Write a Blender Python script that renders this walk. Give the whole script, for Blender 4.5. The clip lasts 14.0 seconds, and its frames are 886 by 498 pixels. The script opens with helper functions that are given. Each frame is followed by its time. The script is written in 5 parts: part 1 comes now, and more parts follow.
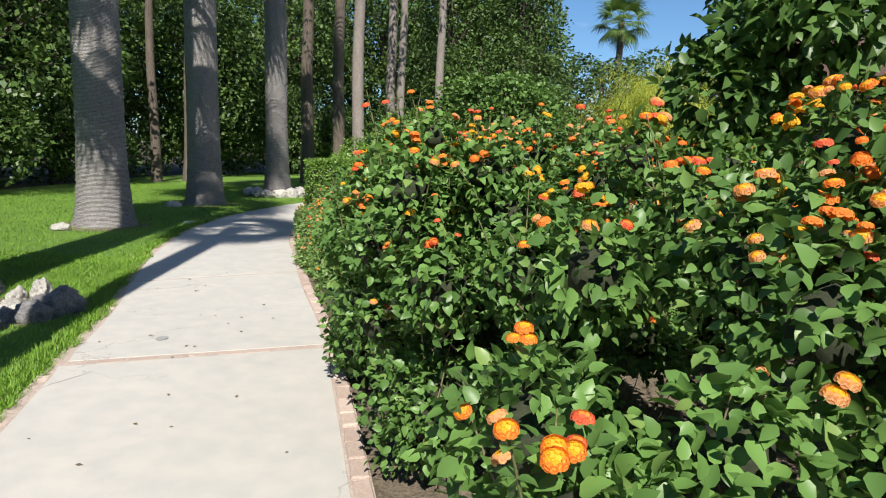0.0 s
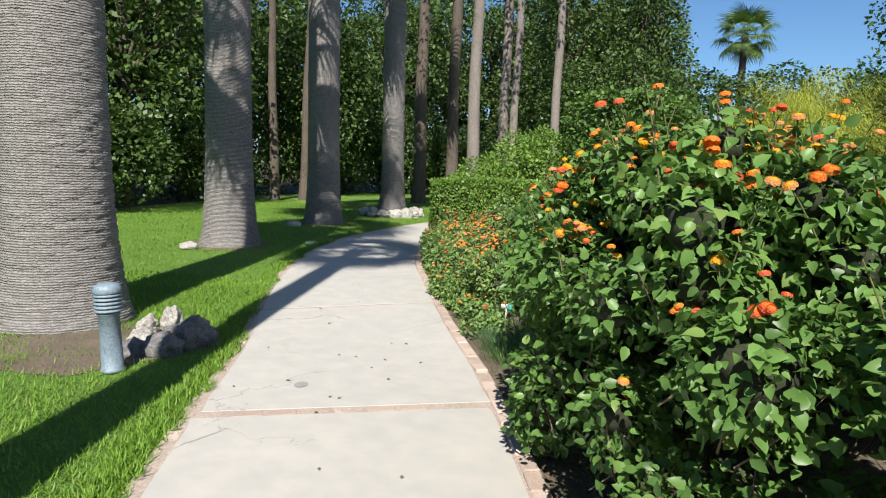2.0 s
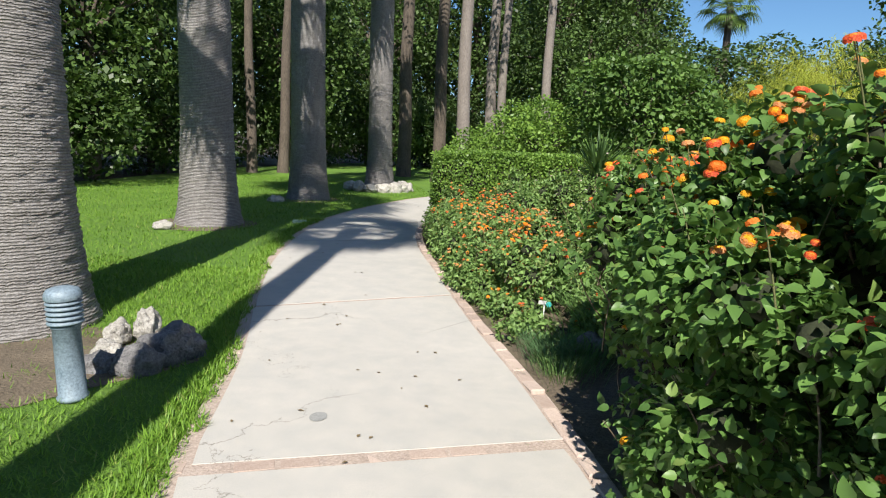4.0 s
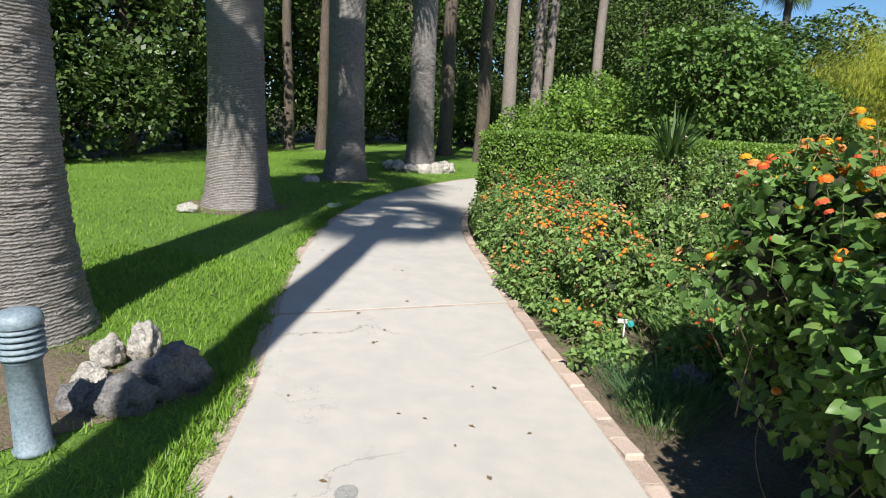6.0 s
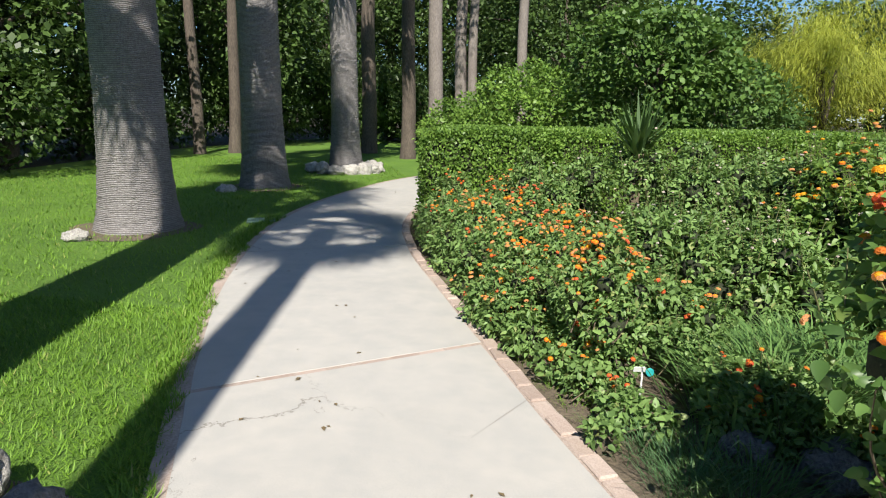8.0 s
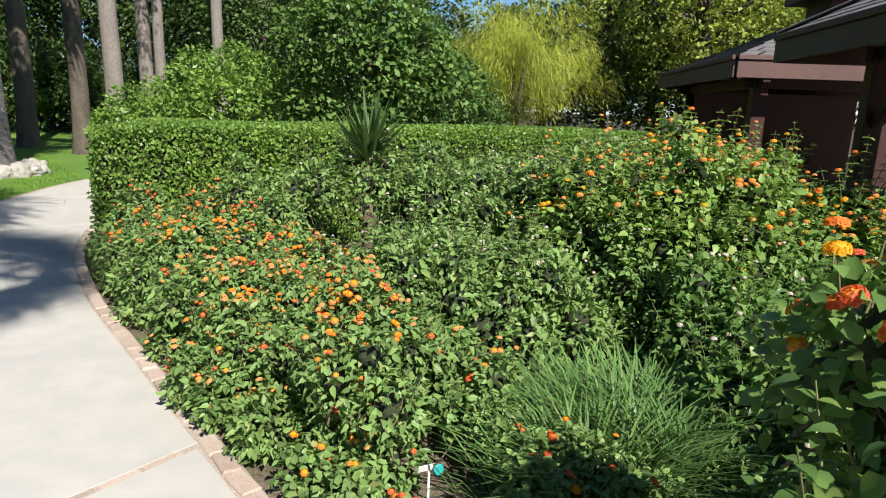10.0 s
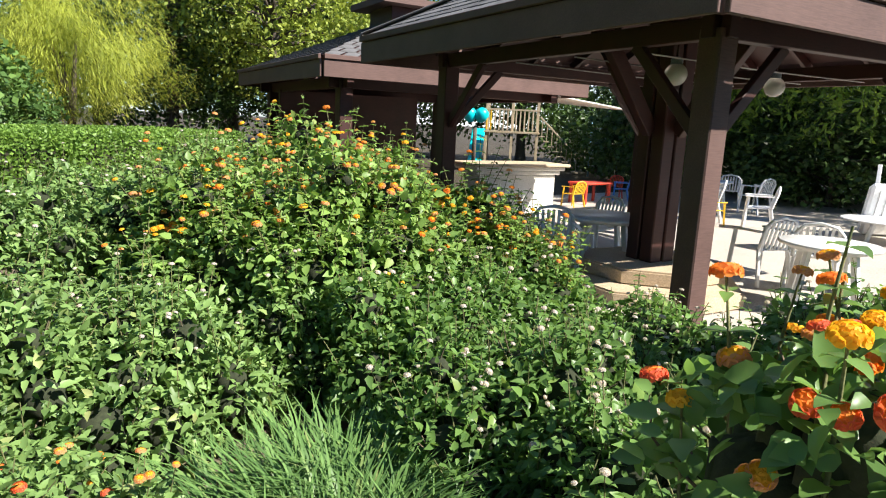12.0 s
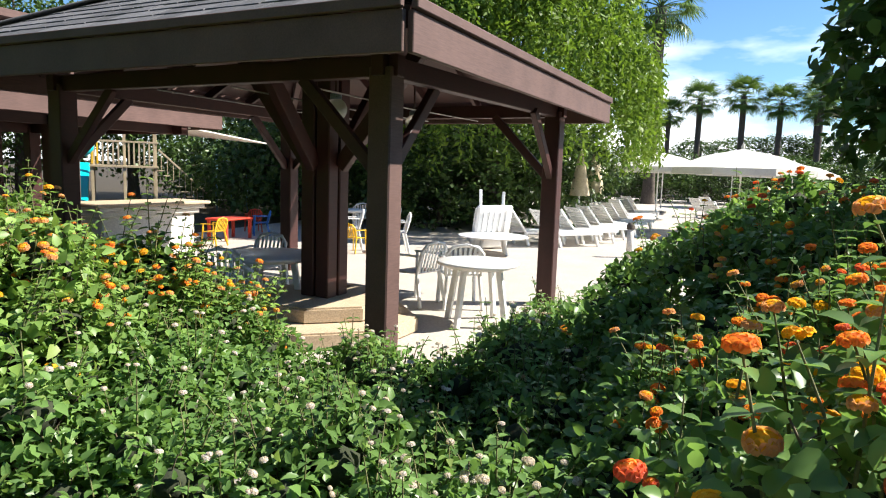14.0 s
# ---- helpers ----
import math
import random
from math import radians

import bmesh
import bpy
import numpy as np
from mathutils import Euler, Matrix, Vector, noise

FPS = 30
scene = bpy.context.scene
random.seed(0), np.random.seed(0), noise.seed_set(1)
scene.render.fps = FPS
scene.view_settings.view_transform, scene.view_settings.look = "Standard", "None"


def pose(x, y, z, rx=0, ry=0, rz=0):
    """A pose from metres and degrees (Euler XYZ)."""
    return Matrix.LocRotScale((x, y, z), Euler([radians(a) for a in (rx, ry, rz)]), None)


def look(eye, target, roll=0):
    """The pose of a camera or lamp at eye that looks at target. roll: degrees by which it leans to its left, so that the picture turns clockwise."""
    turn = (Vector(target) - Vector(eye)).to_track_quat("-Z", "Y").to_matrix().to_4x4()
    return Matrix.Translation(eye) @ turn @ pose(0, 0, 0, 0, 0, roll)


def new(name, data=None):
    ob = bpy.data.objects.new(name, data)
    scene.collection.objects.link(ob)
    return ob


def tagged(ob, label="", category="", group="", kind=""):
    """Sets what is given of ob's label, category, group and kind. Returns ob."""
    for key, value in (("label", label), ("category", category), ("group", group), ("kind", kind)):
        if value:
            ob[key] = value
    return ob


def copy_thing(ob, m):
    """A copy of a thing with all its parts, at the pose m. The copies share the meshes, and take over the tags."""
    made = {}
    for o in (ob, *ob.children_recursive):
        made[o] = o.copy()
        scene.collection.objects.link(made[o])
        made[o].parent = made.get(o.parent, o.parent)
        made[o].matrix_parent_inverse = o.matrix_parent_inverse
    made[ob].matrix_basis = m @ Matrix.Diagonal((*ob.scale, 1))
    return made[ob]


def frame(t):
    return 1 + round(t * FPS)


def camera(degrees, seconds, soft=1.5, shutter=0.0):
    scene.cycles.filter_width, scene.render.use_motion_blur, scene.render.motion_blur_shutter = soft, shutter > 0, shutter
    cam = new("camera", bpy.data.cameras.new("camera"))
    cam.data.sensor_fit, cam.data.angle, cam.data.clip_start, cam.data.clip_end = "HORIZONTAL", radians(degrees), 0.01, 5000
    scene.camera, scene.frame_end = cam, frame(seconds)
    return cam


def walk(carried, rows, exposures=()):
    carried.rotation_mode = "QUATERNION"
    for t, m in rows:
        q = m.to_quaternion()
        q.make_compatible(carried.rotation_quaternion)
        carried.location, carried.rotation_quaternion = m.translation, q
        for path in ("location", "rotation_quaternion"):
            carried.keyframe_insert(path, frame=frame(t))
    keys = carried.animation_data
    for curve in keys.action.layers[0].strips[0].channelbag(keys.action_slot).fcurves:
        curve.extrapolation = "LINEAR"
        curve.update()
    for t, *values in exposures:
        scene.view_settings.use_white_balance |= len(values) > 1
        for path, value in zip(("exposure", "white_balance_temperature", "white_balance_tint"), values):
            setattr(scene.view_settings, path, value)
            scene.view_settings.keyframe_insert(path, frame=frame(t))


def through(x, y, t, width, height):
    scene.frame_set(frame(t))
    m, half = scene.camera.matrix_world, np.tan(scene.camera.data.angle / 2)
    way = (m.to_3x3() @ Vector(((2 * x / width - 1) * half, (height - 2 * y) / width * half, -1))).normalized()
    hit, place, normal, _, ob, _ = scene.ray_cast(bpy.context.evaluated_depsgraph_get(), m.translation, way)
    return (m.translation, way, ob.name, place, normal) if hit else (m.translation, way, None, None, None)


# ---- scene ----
cam = camera(69.1, 14.0, soft=1.1)
PATH = [
    (0, (0.324, 0.449, 1.657), (0.242, 2.424, 1.357), 2.1),
    (0.5, (0.125, 0.705, 1.626), (-0.115, 2.667, 1.322), 3.4),
    (1, (-0.141, 0.882, 1.626), (-0.307, 2.849, 1.307), 1.8),
    (1.5, (-0.285, 1.104, 1.597), (-0.586, 3.05, 1.247), 2.9),
    (2, (-0.389, 1.36, 1.613), (-0.774, 3.306, 1.363), 2.2),
    (2.5, (-0.504, 1.562, 1.601), (-0.86, 3.509, 1.314), 2.7),
    (2.7, (-0.58, 1.67, 1.62), (-0.887, 3.621, 1.307), 2.9),
    (4.8, (-1.243, 2.662, 1.574), (-1.550, 4.604, 1.226), 2.2),
    (5, (-1.274, 2.762, 1.573), (-1.585, 4.703, 1.205), 1.6),
    (5.5, (-1.35, 3.014, 1.573), (-1.691, 4.943, 1.168), 1.6),
    (6, (-1.387, 3.272, 1.6), (-1.796, 5.187, 1.196), 3.3),
    (6.5, (-1.492, 3.548, 1.582), (-1.852, 5.472, 1.171), 3.9),
    (7, (-1.715, 3.833, 1.605), (-2.023, 5.767, 1.198), 2.5),
    (7.2, (-1.746, 3.922, 1.602), (-2.076, 5.849, 1.18), 2.7),
    (9.3, (-1.944, 5.213, 1.752), (-1.629, 7.146, 1.345), -0.4),
    (9.5, (-1.916, 5.325, 1.758), (-1.533, 7.249, 1.369), 0.2),
    (10, (-1.859, 5.587, 1.743), (-1.182, 7.419, 1.313), 2.2),
    (10.5, (-1.865, 5.859, 1.752), (-0.914, 7.565, 1.323), 1.4),
    (11, (-1.82, 6.093, 1.743), (-0.712, 7.71, 1.348), 1.2),
    (11.5, (-1.701, 6.307, 1.758), (-0.402, 7.774, 1.357), 0.5),
    (12, (-1.613, 6.508, 1.733), (0.029, 7.584, 1.351), 2.7),
    (12.5, (-1.571, 6.716, 1.749), (0.28, 7.379, 1.383), 0.9),
    (13, (-1.495, 6.879, 1.746), (0.435, 7.331, 1.479), 1.8),
    (13.5, (-1.398, 7.016, 1.755), (0.571, 7.247, 1.493), 0.2),
    (14, (-1.383, 7.133, 1.749), (0.602, 7.145, 1.507), 1.9),
]
walk(cam, [(t, look(eye, target, roll)) for t, eye, target, roll in PATH],
     exposures=[(0, 0.76), (7.2, 0.74), (9.5, 0.70), (11.0, 1.22), (14.0, 1.32)])

# ---- sky and sun ----
SUN_ELEV, SUN_AZ = radians(44), math.atan2(-0.9935, 0.114)
to_sun = Vector((math.cos(SUN_ELEV) * math.cos(SUN_AZ), math.cos(SUN_ELEV) * math.sin(SUN_AZ), math.sin(SUN_ELEV)))
world = bpy.data.worlds.new("sky")
scene.world = world
world.use_nodes = True
wn = world.node_tree
sky = wn.nodes.new("ShaderNodeTexSky")
sky.sky_type, sky.sun_disc = "NISHITA", False
sky.sun_elevation, sky.sun_rotation = SUN_ELEV, radians(90) - SUN_AZ
sky.dust_density, sky.air_density = 0.15, 1.0
way = wn.nodes.new("ShaderNodeTexCoord")
high = wn.nodes.new("ShaderNodeMapping")
high.inputs["Scale"].default_value = (1.0, 1.0, 3.5)
cloud = wn.nodes.new("ShaderNodeTexNoise")
cloud.inputs["Scale"].default_value, cloud.inputs["Detail"].default_value = 2.6, 7.0
thin = wn.nodes.new("ShaderNodeMapRange")
thin.inputs["From Min"].default_value, thin.inputs["From Max"].default_value, thin.inputs["To Max"].default_value = 0.66, 0.86, 0.9
veil = wn.nodes.new("ShaderNodeMix")
veil.data_type = "RGBA"
veil.inputs[7].default_value = (15.5, 15.7, 16.0, 1)
wn.links.new(way.outputs["Generated"], high.inputs[0])
wn.links.new(high.outputs[0], cloud.inputs["Vector"])
apart = wn.nodes.new("ShaderNodeSeparateXYZ")
wn.links.new(way.outputs["Generated"], apart.inputs[0])
east = wn.nodes.new("ShaderNodeMath")
east.operation = "MULTIPLY_ADD"
east.inputs[1].default_value = 0.26
wn.links.new(apart.outputs["X"], east.inputs[0])
wn.links.new(cloud.outputs[0], east.inputs[2])
wn.links.new(east.outputs[0], thin.inputs[0])
wn.links.new(thin.outputs[0], veil.inputs[0])
air = wn.nodes.new("ShaderNodeMix")
air.data_type, air.blend_type = "RGBA", "MULTIPLY"
air.inputs[0].default_value, air.inputs[7].default_value = 1.0, (0.66, 0.94, 1.22, 1)
wn.links.new(sky.outputs[0], air.inputs[6])
wn.links.new(air.outputs[2], veil.inputs[6])
wn.links.new(veil.outputs[2], wn.nodes["Background"].inputs[0])
wn.nodes["Background"].inputs[1].default_value = 0.058
sun = new("sun", bpy.data.lights.new("sun", "SUN"))
sun.data.energy, sun.data.angle, sun.data.color = 5.0, radians(0.55), (1.0, 0.95, 0.86)
sun.matrix_world = look((0, 0, 30), Vector((0, 0, 30)) - to_sun)

# ---- materials ----
def material(name):
    m = bpy.data.materials.new(name)
    m.use_nodes = True
    t = m.node_tree
    return m, t, t.nodes["Principled BSDF"]


def node(t, kind, **inputs):
    n = t.nodes.new(kind)
    for key, value in inputs.items():
        n.inputs[key.replace("_", " ")].default_value = value
    return n


def ramp(t, fac, *stops):
    n = t.nodes.new("ShaderNodeValToRGB")
    el = n.color_ramp.elements
    while len(el) < len(stops):
        el.new(0.5)
    for e, (p, c) in zip(el, stops):
        e.position, e.color = p, (*c, 1)
    t.links.new(fac, n.inputs[0])
    return n.outputs[0]


def noise_out(t, scale, detail=4.0, rough=0.55, stretch=None, coords="Object"):
    co = t.nodes.new("ShaderNodeTexCoord").outputs[coords]
    if stretch:
        mp = t.nodes.new("ShaderNodeMapping")
        mp.inputs["Scale"].default_value = stretch
        t.links.new(co, mp.inputs[0])
        co = mp.outputs[0]
    n = node(t, "ShaderNodeTexNoise", Scale=scale, Detail=detail, Roughness=rough)
    t.links.new(co, n.inputs["Vector"])
    return n.outputs[0]


def mixed(t, fac, a, b, how="MIX"):
    n = t.nodes.new("ShaderNodeMix")
    n.data_type, n.blend_type = "RGBA", how
    for value, sock in ((fac, n.inputs[0]), (a, n.inputs[6]), (b, n.inputs[7])):
        if isinstance(value, (int, float)):
            sock.default_value = value
        elif isinstance(value, tuple):
            sock.default_value = (*value, 1)
        else:
            t.links.new(value, sock)
    return n.outputs[2]


def bump(t, bs, height, strength=0.4, distance=0.01):
    b = node(t, "ShaderNodeBump", Strength=strength, Distance=distance)
    t.links.new(height, b.inputs["Height"])
    t.links.new(b.outputs[0], bs.inputs["Normal"])


def rough_mat(name, dark, light, scale=6.0, fine=60.0, rough=0.8, strength=0.4, dist=0.006, stretch=None, vary=0.0):
    """A surface with broad stains and fine grain between two colours."""
    m, t, bs = material(name)
    broad, grain = noise_out(t, scale, 5, 0.6, stretch), noise_out(t, fine, 4, 0.65, stretch)
    col = ramp(t, broad, (0.3, dark), (0.7, light))
    col = mixed(t, 0.55, col, ramp(t, grain, (0.3, tuple(0.55 * c for c in dark)), (0.7, tuple(min(1, 1.15 * c) for c in light))))
    if vary:
        info = t.nodes.new("ShaderNodeObjectInfo")
        col = mixed(t, vary, col, ramp(t, info.outputs["Random"], (0.0, tuple(0.6 * c for c in dark)), (1.0, tuple(min(1, 1.2 * c) for c in light))))
    t.links.new(col, bs.inputs["Base Color"])
    bs.inputs["Roughness"].default_value = rough
    bump(t, bs, grain, strength, dist)
    return m


def leaf_mat(name, dark, light, through=0.35, rough=0.45, odd=None, spec=0.28):
    """Leaves: hue varies from leaf to leaf, and light comes through the blade."""
    m, t, bs = material(name)
    geo = t.nodes.new("ShaderNodeNewGeometry")
    rnd = geo.outputs["Random Per Island"]
    stops = [(0.0, dark), (0.75, light)]
    if odd:
        stops += [(0.93, light), (1.0, odd)]
    col = ramp(t, rnd, *stops)
    patch = noise_out(t, 0.9, 3, 0.6)
    col = mixed(t, 0.35, col, ramp(t, patch, (0.3, dark), (0.7, light)))
    t.links.new(col, bs.inputs["Base Color"])
    bs.inputs["Roughness"].default_value = rough
    bs.inputs["Specular IOR Level"].default_value = spec
    tr = t.nodes.new("ShaderNodeBsdfTranslucent")
    lit = mixed(t, 1.0, col, (1.0, 1.0, 0.68), "MULTIPLY")
    t.links.new(lit, tr.inputs[0])
    mx = t.nodes.new("ShaderNodeMixShader")
    mx.inputs[0].default_value = through
    t.links.new(bs.outputs[0], mx.inputs[1])
    t.links.new(tr.outputs[0], mx.inputs[2])
    t.links.new(mx.outputs[0], t.nodes["Material Output"].inputs[0])
    return m


def plain(name, col, rough=0.5, metal=0.0, wear=0.12, scale=25):
    m, t, bs = material(name)
    n = noise_out(t, scale, 5, 0.65)
    t.links.new(ramp(t, n, (0.25, tuple(c * (1 - 2 * wear) for c in col)), (0.75, tuple(min(1, c * (1 + wear)) for c in col))), bs.inputs["Base Color"])
    bs.inputs["Roughness"].default_value, bs.inputs["Metallic"].default_value = rough, metal
    bump(t, bs, n, 0.1, 0.002)
    return m


M_LANTANA = leaf_mat("lantana_leaf", (0.040, 0.092, 0.024), (0.155, 0.285, 0.070), 0.30, 0.40, (0.24, 0.32, 0.09), 0.3)
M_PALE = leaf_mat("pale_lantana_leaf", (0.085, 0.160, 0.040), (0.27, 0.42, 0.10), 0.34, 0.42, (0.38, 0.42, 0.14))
# lantana leaf again, with sunlight brightened into its colour and translucency
M_SUNNY = leaf_mat("sunlit_lantana_leaf", (0.064, 0.132, 0.038), (0.215, 0.37, 0.098), 0.46, 0.36, (0.32, 0.40, 0.11), 0.32)
M_WEED = leaf_mat("weed_leaf", (0.078, 0.142, 0.042), (0.27, 0.42, 0.130), 0.34, 0.44, (0.42, 0.42, 0.17))
M_HEDGE = leaf_mat("hedge_leaf", (0.062, 0.135, 0.030), (0.25, 0.40, 0.075), 0.38, 0.4)
M_BLADE = leaf_mat("grass_blade", (0.090, 0.19, 0.024), (0.235, 0.41, 0.050), 0.36, 0.5, (0.50, 0.44, 0.18))
M_LONG = leaf_mat("long_grass", (0.050, 0.11, 0.032), (0.17, 0.30, 0.085), 0.28, 0.4, (0.38, 0.38, 0.16))
M_TREE = leaf_mat("tree_leaf", (0.012, 0.028, 0.008), (0.112, 0.188, 0.048), 0.26, 0.42)
M_SHRUB = leaf_mat("shrub_leaf", (0.045, 0.095, 0.028), (0.13, 0.235, 0.062), 0.38, 0.38)
M_WISP = leaf_mat("wispy_leaf", (0.26, 0.32, 0.05), (0.52, 0.55, 0.10), 0.45, 0.5)
M_WILLOW = leaf_mat("weeping_leaf", (0.07, 0.135, 0.020), (0.20, 0.31, 0.04), 0.42, 0.5)
M_LAUREL = leaf_mat("laurel_leaf", (0.038, 0.086, 0.022), (0.155, 0.265, 0.062), 0.28, 0.42)
M_OLIVE = leaf_mat("olive_leaf", (0.17, 0.235, 0.045), (0.40, 0.46, 0.09), 0.42, 0.5)
M_PALM = leaf_mat("palm_frond", (0.05, 0.10, 0.022), (0.16, 0.25, 0.06), 0.25, 0.4)
M_ORANGE = leaf_mat("orange_petal", (0.84, 0.22, 0.04), (0.94, 0.38, 0.07), 0.5, 0.6)
M_YELLOW = leaf_mat("yellow_petal", (0.85, 0.40, 0.02), (0.92, 0.60, 0.05), 0.5, 0.6)
M_RED = leaf_mat("red_petal", (0.72, 0.10, 0.05), (0.86, 0.24, 0.11), 0.5, 0.6)
M_WHITE_PETAL = leaf_mat("white_petal", (0.62, 0.52, 0.50), (0.80, 0.74, 0.70), 0.5, 0.6)
M_STEM = rough_mat("stem", (0.08, 0.10, 0.03), (0.18, 0.17, 0.07), 20, 90)
M_TWIG = rough_mat("twig", (0.07, 0.05, 0.03), (0.18, 0.14, 0.09), 20, 90)
M_SOIL = rough_mat("soil", (0.065, 0.050, 0.034), (0.21, 0.165, 0.115), 2.5, 45, 0.95, 0.9, 0.02)
M_GRIT = rough_mat("brick_grit", (0.31, 0.24, 0.20), (0.50, 0.41, 0.35), 5, 70, 0.95, 0.8, 0.008)
M_LITTER = rough_mat("leaf_litter", (0.02, 0.016, 0.010), (0.07, 0.05, 0.025), 1.2, 30, 0.95, 0.9, 0.02)
M_LAWN = rough_mat("lawn_turf", (0.062, 0.145, 0.014), (0.155, 0.29, 0.028), 0.7, 55, 0.9, 1.0, 0.03)
M_BRICK = rough_mat("edging_brick", (0.36, 0.26, 0.21), (0.53, 0.43, 0.37), 14, 120, 0.9, 0.5, 0.004, None, 0.35)
M_TERRACE = rough_mat("terrace_stone", (0.38, 0.33, 0.28), (0.52, 0.465, 0.405), 1.4, 40, 0.75, 0.2, 0.003)
M_PLINTH = rough_mat("plinth_stone", (0.42, 0.31, 0.20), (0.58, 0.46, 0.32), 4, 60, 0.7, 0.3, 0.003)
M_WALLWHITE = rough_mat("counter_plaster", (0.62, 0.58, 0.52), (0.78, 0.75, 0.69), 3, 60, 0.8, 0.2, 0.003)
M_SHINGLE = rough_mat("roof_shingle", (0.07, 0.07, 0.075), (0.15, 0.145, 0.15), 5, 120, 0.9, 0.6, 0.004, None, 0.5)
M_PLASTIC = plain("white_plastic", (0.78, 0.78, 0.77), 0.35, 0, 0.05)
M_CANVAS = rough_mat("canvas", (0.66, 0.62, 0.54), (0.80, 0.77, 0.70), 4, 200, 0.9, 0.2, 0.002)
M_ROCK = rough_mat("limestone", (0.16, 0.145, 0.13), (0.60, 0.57, 0.52), 9, 60, 0.9, 1.0, 0.02)
M_DARKROCK = rough_mat("dark_limestone", (0.06, 0.06, 0.066), (0.27, 0.26, 0.26), 9, 50, 0.9, 1.0, 0.02)
M_BARK = rough_mat("bark", (0.045, 0.035, 0.028), (0.15, 0.12, 0.095), 5, 40, 0.95, 0.9, 0.02, (1, 1, 0.25))
M_PINE = rough_mat("pale_bark", (0.12, 0.10, 0.09), (0.27, 0.235, 0.21), 4, 45, 0.95, 0.8, 0.012, (1, 1, 0.3))
M_BOLLARD = rough_mat("painted_metal", (0.10, 0.145, 0.19), (0.25, 0.32, 0.38), 7, 70, 0.55, 0.15, 0.002)


def concrete():
    m, t, bs = material("path_concrete")
    broad, mid, grain = noise_out(t, 0.8, 5, 0.6), noise_out(t, 5, 5, 0.6), noise_out(t, 160, 3, 0.6)
    col = ramp(t, broad, (0.3, (0.375, 0.362, 0.335)), (0.7, (0.47, 0.445, 0.405)))
    col = mixed(t, 0.45, col, ramp(t, mid, (0.3, (0.32, 0.325, 0.32)), (0.7, (0.51, 0.475, 0.43))))
    col = mixed(t, 0.22, col, ramp(t, grain, (0.3, (0.22, 0.21, 0.20)), (0.65, (0.60, 0.56, 0.51))))
    t.links.new(col, bs.inputs["Base Color"])
    crack = t.nodes.new("ShaderNodeTexVoronoi")
    crack.feature = "DISTANCE_TO_EDGE"
    crack.inputs["Scale"].default_value = 0.7
    bent = noise_out(t, 3.0, 6, 0.65)
    where = t.nodes.new("ShaderNodeVectorMath")
    where.operation = "ADD"
    t.links.new(t.nodes.new("ShaderNodeTexCoord").outputs["Object"], where.inputs[0])
    t.links.new(bent, where.inputs[1])
    t.links.new(where.outputs[0], crack.inputs["Vector"])
    fine = ramp(t, crack.outputs["Distance"], (0.0, (0.45, 0.43, 0.4)), (0.006, (1, 1, 1)))
    some = ramp(t, noise_out(t, 0.5, 2, 0.5), (0.52, (0, 0, 0)), (0.6, (1, 1, 1)))
    t.links.new(mixed(t, some, col, mixed(t, 1.0, col, fine, "MULTIPLY")), bs.inputs["Base Color"])
    bs.inputs["Roughness"].default_value = 0.85
    bump(t, bs, grain, 0.25, 0.002)
    return m


def palm_bark():
    m, t, bs = material("palm_bark")
    broad = noise_out(t, 1.6, 4, 0.6)
    rings = noise_out(t, 7, 6, 0.75, (1.4, 1.4, 5.0))
    cracks = noise_out(t, 34, 5, 0.7, (1.5, 1.5, 0.30))
    fine = noise_out(t, 85, 4, 0.7)
    col = ramp(t, broad, (0.25, (0.20, 0.170, 0.150)), (0.75, (0.37, 0.345, 0.325)))
    col = mixed(t, 0.5, col, ramp(t, rings, (0.36, (0.045, 0.041, 0.040)), (0.62, (0.35, 0.335, 0.33))))
    col = mixed(t, 0.30, col, ramp(t, cracks, (0.40, (0.028, 0.026, 0.026)), (0.56, (0.33, 0.315, 0.31))))
    col = mixed(t, 0.25, col, ramp(t, fine, (0.35, (0.05, 0.047, 0.045)), (0.65, (0.42, 0.40, 0.39))))
    lines = node(t, "ShaderNodeTexWave", Scale=13.0, Distortion=4.0, Detail=8.0)
    lines.inputs["Detail Scale"].default_value = 2.6
    lines.bands_direction = "Z"
    t.links.new(t.nodes.new("ShaderNodeTexCoord").outputs["Object"], lines.inputs["Vector"])
    scar = ramp(t, lines.outputs["Fac"], (0.06, (0.20, 0.18, 0.17)), (0.34, (1, 1, 1)))
    col = mixed(t, 0.5, col, scar, "MULTIPLY")
    t.links.new(col, bs.inputs["Base Color"])
    bs.inputs["Roughness"].default_value = 0.9
    b = node(t, "ShaderNodeBump", Strength=1.0, Distance=0.016)
    t.links.new(mixed(t, 0.5, mixed(t, 0.5, rings, cracks), lines.outputs["Fac"]), b.inputs["Height"])
    t.links.new(b.outputs[0], bs.inputs["Normal"])
    return m


def stained_wood(name, dark, light, rough=0.55):
    m, t, bs = material(name)
    grain = noise_out(t, 7, 6, 0.65, (1.0, 14.0, 14.0))
    broad = noise_out(t, 2.2, 4, 0.6)
    col = mixed(t, 0.45, ramp(t, grain, (0.3, dark), (0.7, light)), ramp(t, broad, (0.3, dark), (0.7, light)))
    t.links.new(col, bs.inputs["Base Color"])
    bs.inputs["Roughness"].default_value = rough
    bump(t, bs, grain, 0.25, 0.002)
    return m


M_CONCRETE, M_PALMBARK = concrete(), palm_bark()
# red-brown stain, with the deep shade under the roofs darkened into its colour
M_WOOD = stained_wood("stained_timber_darkened", (0.022, 0.006, 0.005), (0.066, 0.016, 0.012))
